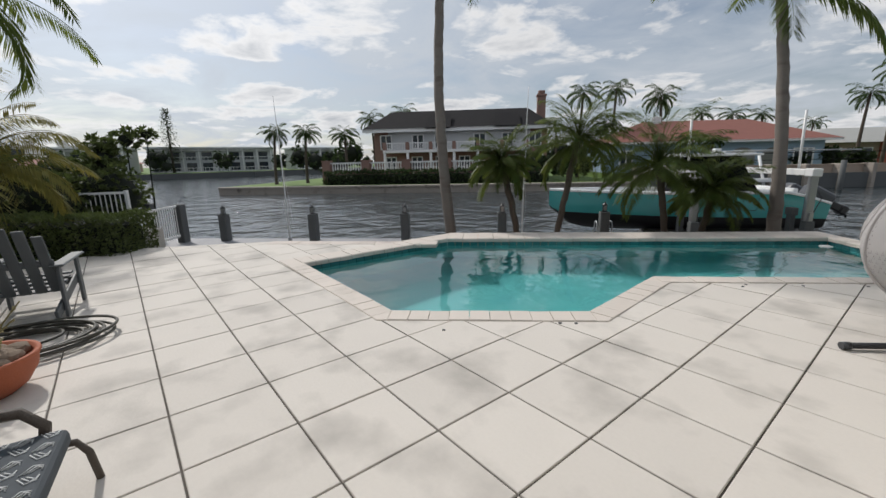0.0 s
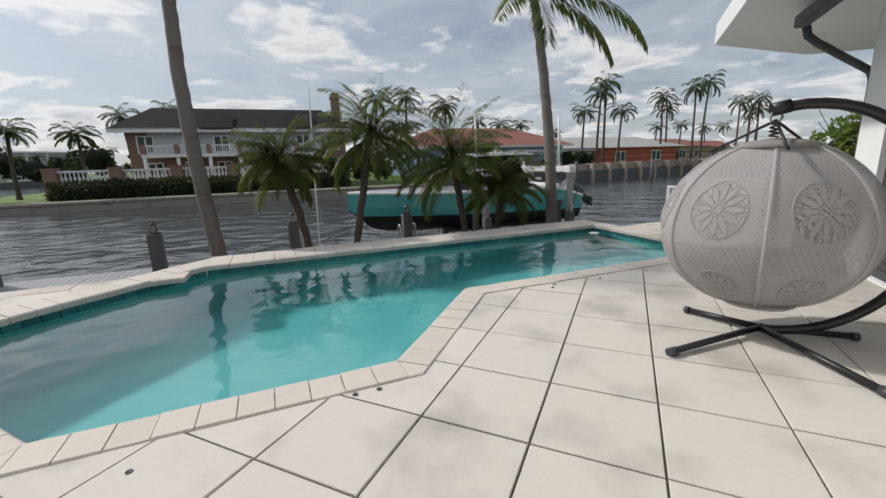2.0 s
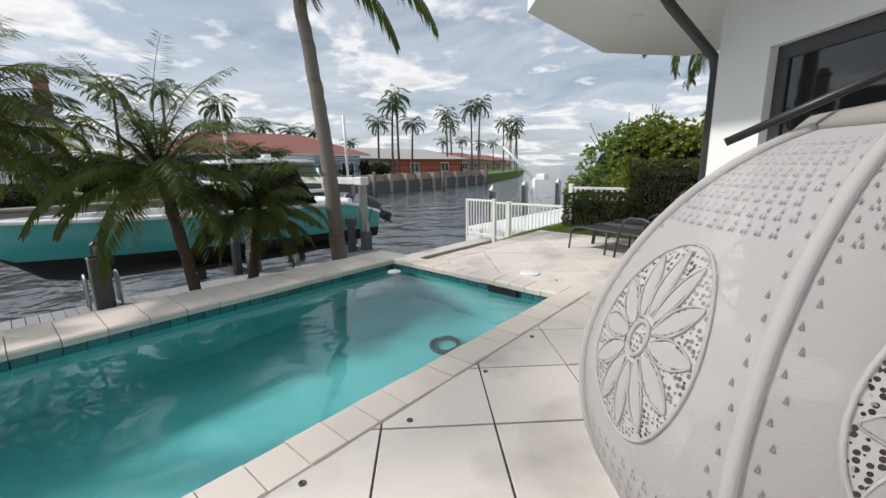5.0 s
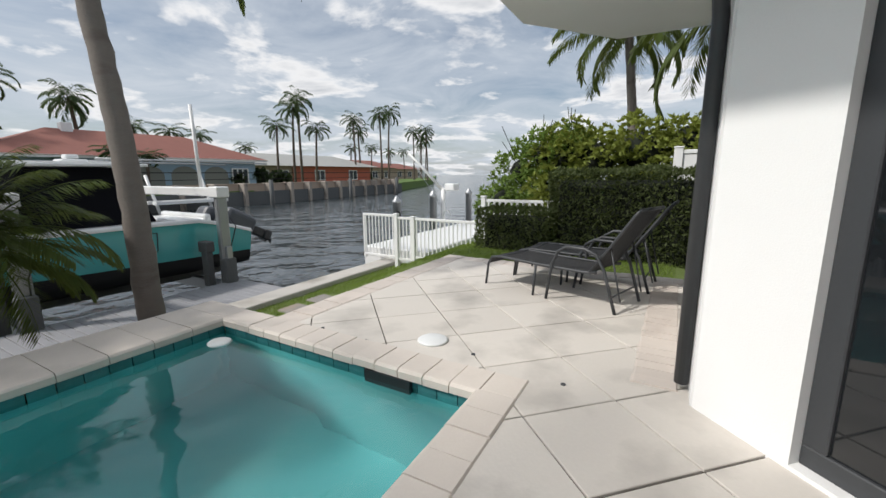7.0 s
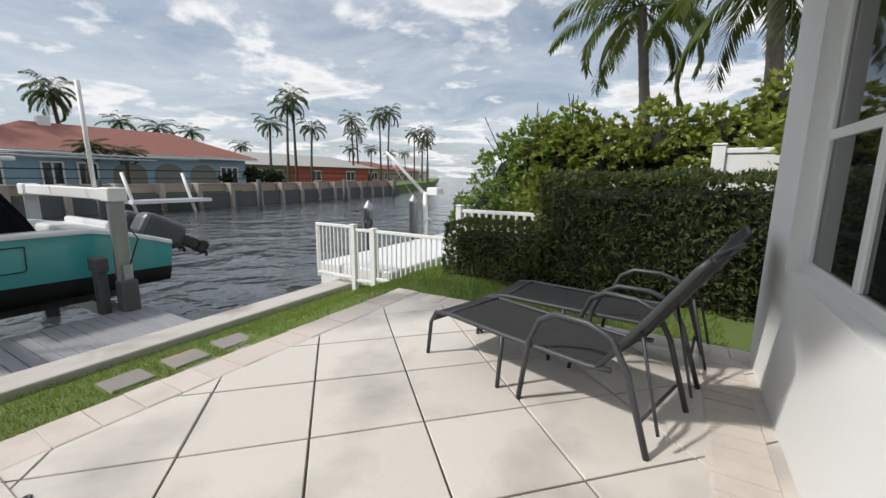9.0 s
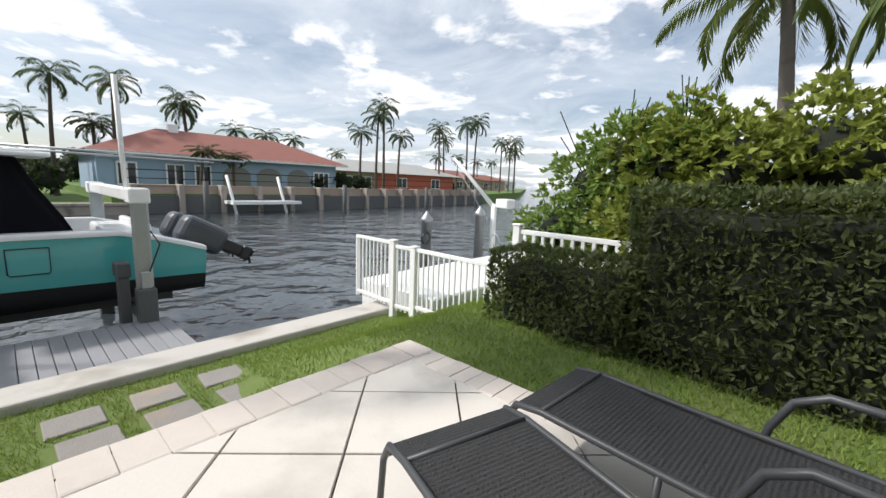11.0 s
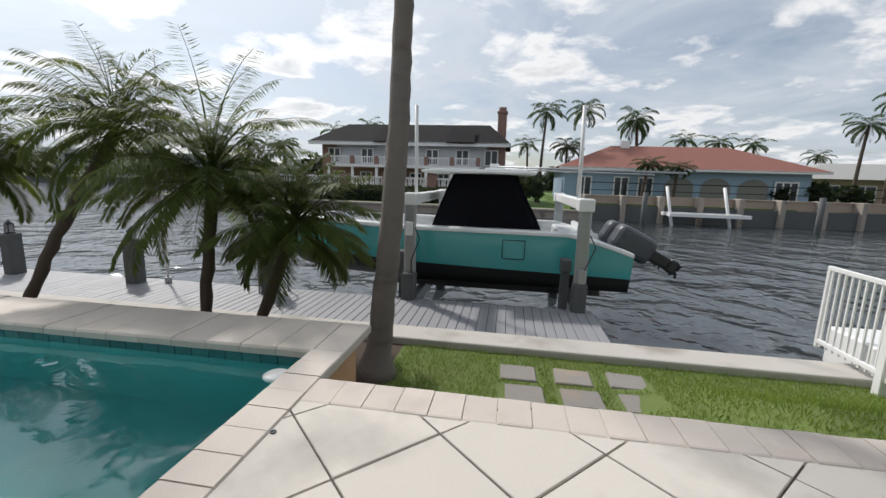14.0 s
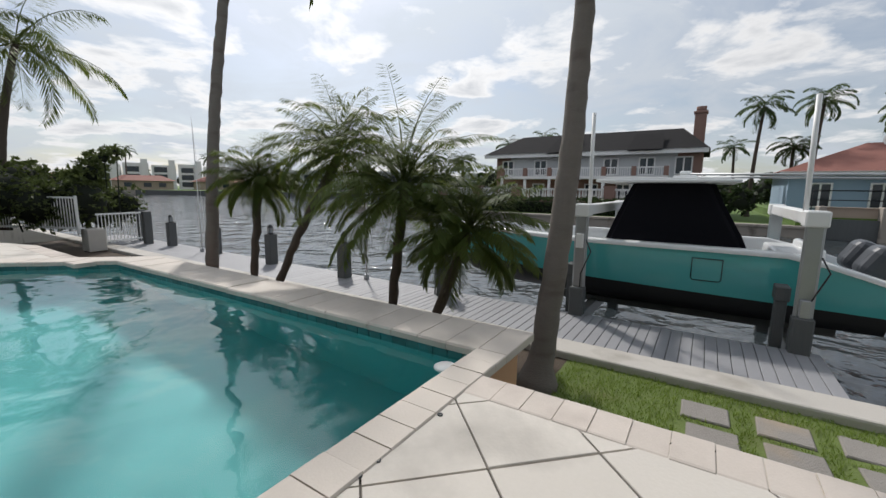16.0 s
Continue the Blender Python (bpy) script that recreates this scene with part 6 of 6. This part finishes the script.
for k_, (u, v, ln, rz, h_) in enumerate(((-135, 165, 60, 40, 4.5), (-60, 205, 120, 25, 4.5), (70, 130, 150, 20, 4.5), (15, 75, 40, 0, 4.2), (-20, 66, 26, 0, 3.6), (-190, 20, 90, 72, 6.0), (-180, 110, 90, 70, 6.0), (45, 72, 60, 12, 3.6), (95, 96, 80, 25, 4.0), (150, 130, 120, 35, 4.0))):
    r_ = random.Random(70 + k_)
    bush("far_trees", "dark belt of distant trees along the bank", W(u, v, 0, rz), [(r_.uniform(-ln / 2, ln / 2), r_.uniform(-3, 3), h_ * r_.uniform(0.25, 0.8), h_ * r_.uniform(0.25, 0.5)) for _ in range(int(ln / 2.2))], M_trees, int(ln * 42), 0.75, 80 + k_, wide=0.3, core=0.85, category="trees")
for u0, v0, n_, s_ in ((8, 45, 9, 1), (36, 47, 6, 2), (66, 58, 8, 3)):
    r_ = random.Random(s_)
    bush("far_shrubs", "dark green garden shrubs on the far bank", W(u0, v0), [(r_.uniform(-4, 4), r_.uniform(-0.6, 1.5), r_.uniform(0.4, 1.3), r_.uniform(0.6, 1.3)) for _ in range(n_)], M_trees, 2600, 0.4, s_ + 90, wide=0.3, core=0.8)

# apartment buildings and a tall pine on the lawn across the wide water
bm = bmesh.new()
prism(bm, [(-142, 58), (-93, 82), (-64, 106), (-40, 150), (-60, 192), (-130, 142)], -3.0, -0.25)
solid("ground_distant_point", bm, M_farlawn, W(0, 0), "green lawn running down to a distant sea wall", "lawn", kind="structure")
bm = bmesh.new()
for a, b in (((-142, 58), (-93, 82)), ((-93, 82), (-64, 106)), ((-64, 106), (-40, 150))):
    d_ = Vector((b[0] - a[0], b[1] - a[1], 0))
    box(bm, 0, d_.length, -0.6, 0.2, -2.2, -0.3, m=Matrix.Translation((*a, 0)) @ Matrix.Rotation(math.atan2(d_.y, d_.x), 4, "Z"))
solid("distant_point_sea_wall", bm, M_pile, W(0, 0), "dark distant sea wall below the lawn", "sea wall", kind="structure")


def apartment_block(m, width):
    t = thing("apartment_building", m, "white two-storey apartment building with long balconies and a flat roof", "apartment building", "distant apartment buildings")
    part("wall", boxes((0, width, 0, 9, -0.3, 6.3)), M_pale, t)
    part("roof", boxes((-0.8, width + 0.8, -2.0, 9.8, 6.3, 6.75)), M_wpaint, t, "flat white roof")
    for z in (0.0, 3.0):
        part("balcony", boxes((0, width, -1.7, 0, z + 2.9 - 3.0 * (z == 0) - 0.15, z + 2.95 - 3.0 * (z == 0))), M_wpaint, t)
        part("balcony_rail", boxes((0, width, -1.7, -1.62, z + 0.85, z + 0.98), *[(x, x + 0.1, -1.7, -1.62, z, z + 0.85) for x in range(0, int(width), 1)]), M_wpaint, t)
    for x in range(0, int(width) + 1, 4):
        part("column", boxes((x - 0.15, x + 0.15, -1.7, -1.4, -0.3, 6.3)), M_wpaint, t)
        if x + 3.6 < width:
            for z in (0.1, 3.1):
                part("window", boxes((x + 0.7, x + 3.2, -0.06, 0.05, z, z + 2.2)), M_farglass, t)
    return t


for u, v, rz, wide in ((-110, 92, 30, 17), (-92, 103, 38, 19), (-77, 115, 40, 13), (-62, 128, 48, 14)):
    apartment_block(W(u, v, 0, rz), wide)
for u, v, sd in ((-104, 88, 1), (-86, 99, 2), (-74, 107, 3), (-62, 118, 4), (-52, 132, 5)):
    rq = random.Random(150 + sd)
    bush("garden_tree", "rounded dark garden tree before the distant apartments", W(u, v, 0), [(rq.uniform(-2.5, 2.5), rq.uniform(-1.5, 1.5), rq.uniform(1.0, 4.2), rq.uniform(0.9, 1.7)) for _ in range(7)], M_trees, 900, 0.6, 160 + sd, wide=0.3, core=0.8, category="tree")
rp = random.Random(140)
pine = thing("pine_tree", W(-85, 103, -0.3), "tall tiered dark pine on the distant lawn", "tree")
part("trunk", tubes((((0, 0, 0), (0, 0, 16.5)), [0.35, 0.05])), M_slimtrunk, pine)
bm = bmesh.new()
for i in range(20):
    z = 3.0 + 0.69 * i
    reach = 3.0 * (1 - i / 22) ** 0.8 * (0.8 + 0.35 * rp.random())
    for j in range(9):
        a = j * 0.698 + i * 1.3 + rp.uniform(-0.2, 0.2)
        for s_ in range(7):
            f_ = (s_ + 1) / 7
            d = Vector((math.cos(a) + rp.gauss(0, 0.5), math.sin(a) + rp.gauss(0, 0.5), rp.gauss(0.1, 0.4))).normalized()
            leaf(bm, Vector((math.cos(a) * reach * f_, math.sin(a) * reach * f_, z + 0.3 * f_)), d, Vector((0, 0, 1)), 0.7, 0.16)
part("crown", bm, M_trees, pine, "tiers of dark needles")

# palms of the far bank: three kinds, copied with turns
kinds = []
for sd, ht, fl, n_, lh in ((61, 10.0, 2.6, 22, 0.7), (62, 8.0, 2.4, 20, 0.65), (63, 6.0, 2.0, 26, 0.6)):
    u, v, z = ((11.0, 52, 0), (40.7, 50, 0), (-25.3, 46, 0))[sd - 61]
    kinds.append(palm("far_palm", W(u, v, -0.9 if u < 13 else -0.3), "tall palm with an open feathery crown on the far bank", (0, 0, 0), (0.35, 0.1, ht), 0.20, 0.13, n_, fl, lh, 20, M_slimtrunk, M_farfrond, sd, bow=0.3, rise=(-0.7, 1.3), leaf_wide=0.05, hang=0.6, seg=7, group="palms of the far bank"))
rnd = random.Random(66)
for u, v, z, kd in ((15.5, 54, 10.0, 0), (22.6, 57, 9.2, 2), (29, 60, 7.4, 1), (33, 60, 7.1, 1), (37.9, 62, 7.2, 1), (51, 72, 6.6, 1), (46.4, 52, 12.2, 0), (43.8, 50.5, 10.6, 0), (47.4, 50, 8.2, 1), (62.6, 56, 11.4, 0), (65, 57, 9.6, 1), (75.4, 60, 14.0, 0), (80.5, 62, 15.4, 0), (91, 62, 12.0, 0), (94.2, 60, 12.4, 0), (-22.3, 48, 6.1, 2), (-16.4, 46, 5.5, 2), (-17.4, 62, 8.8, 1), (-12.8, 64, 9.6, 1), (110, 72, 12, 0), (125, 80, 13, 0), (140, 92, 12.5, 0), (118, 84, 9, 1), (19.5, 43.5, 3.6, 2), (22.0, 43.2, 3.3, 2), (70, 64, 7.0, 1), (84, 70, 8, 1), (100, 76, 8, 1), (-150, 60, 13, 1), (-146, 84, 12, 1), (-60, 190, 10, 1), (10, 62, 7.4, 1), (13.4, 49, 5.5, 2)):
    ht = (10.0, 8.0, 6.0)[kd]
    s = z / ht
    w_ = (s + 1) / 2 if s > 1 else s ** 0.3
    base = kinds[kd]
    base.scale = (1, 1, 1)
    t = copy_thing(base, W(u, v, -0.9 if u < 13 else -0.3, rnd.uniform(0, 360)))
    t.scale = (w_, w_, s)

# ---- paving slabs ----
me_tile = finish(prism(bmesh.new(), [(0.006, 0.006), (T - 0.006, 0.006), (T - 0.006, T - 0.006), (0.006, T - 0.006)], -0.02, 0.0, 0.004), "paver", M_tile)
for i in range(-16, 17):
    for j in range(-8, 23):
        x, y = i * T, j * T
        cu, cv = uv(x + T / 2, y + T / 2)
        if x > 2.3 and y < 6.6 or cv < -4.8:
            continue
        square = [uv(x + a, y + b) for a, b in ((0.006, 0.006), (T - 0.006, 0.006), (T - 0.006, T - 0.006), (0.006, T - 0.006))]
        whole = inside_all(square, PATIO[::-1] if area(PATIO) < 0 else PATIO)
        if not whole:
            continue
        bits = cut_away(cut_away([whole], HOLE_A), HOLE_B)
        total = sum(abs(area(b)) for b in bits)
        if total < 0.004:
            continue
        tilt = pose(0, 0, random.uniform(-0.0015, 0.0015), random.uniform(-0.12, 0.12), random.uniform(-0.12, 0.12), 0)
        if total > 0.355:
            piece("paver", me_tile, patio, pose(0, 0, 0, 0, 0, -45) @ pose(x, y, 0) @ tilt)
        else:
            bm = bmesh.new()
            for b in bits:
                prism(bm, b, -0.02, random.uniform(-0.001, 0.0))
            part("paver", bm, M_tile, patio)
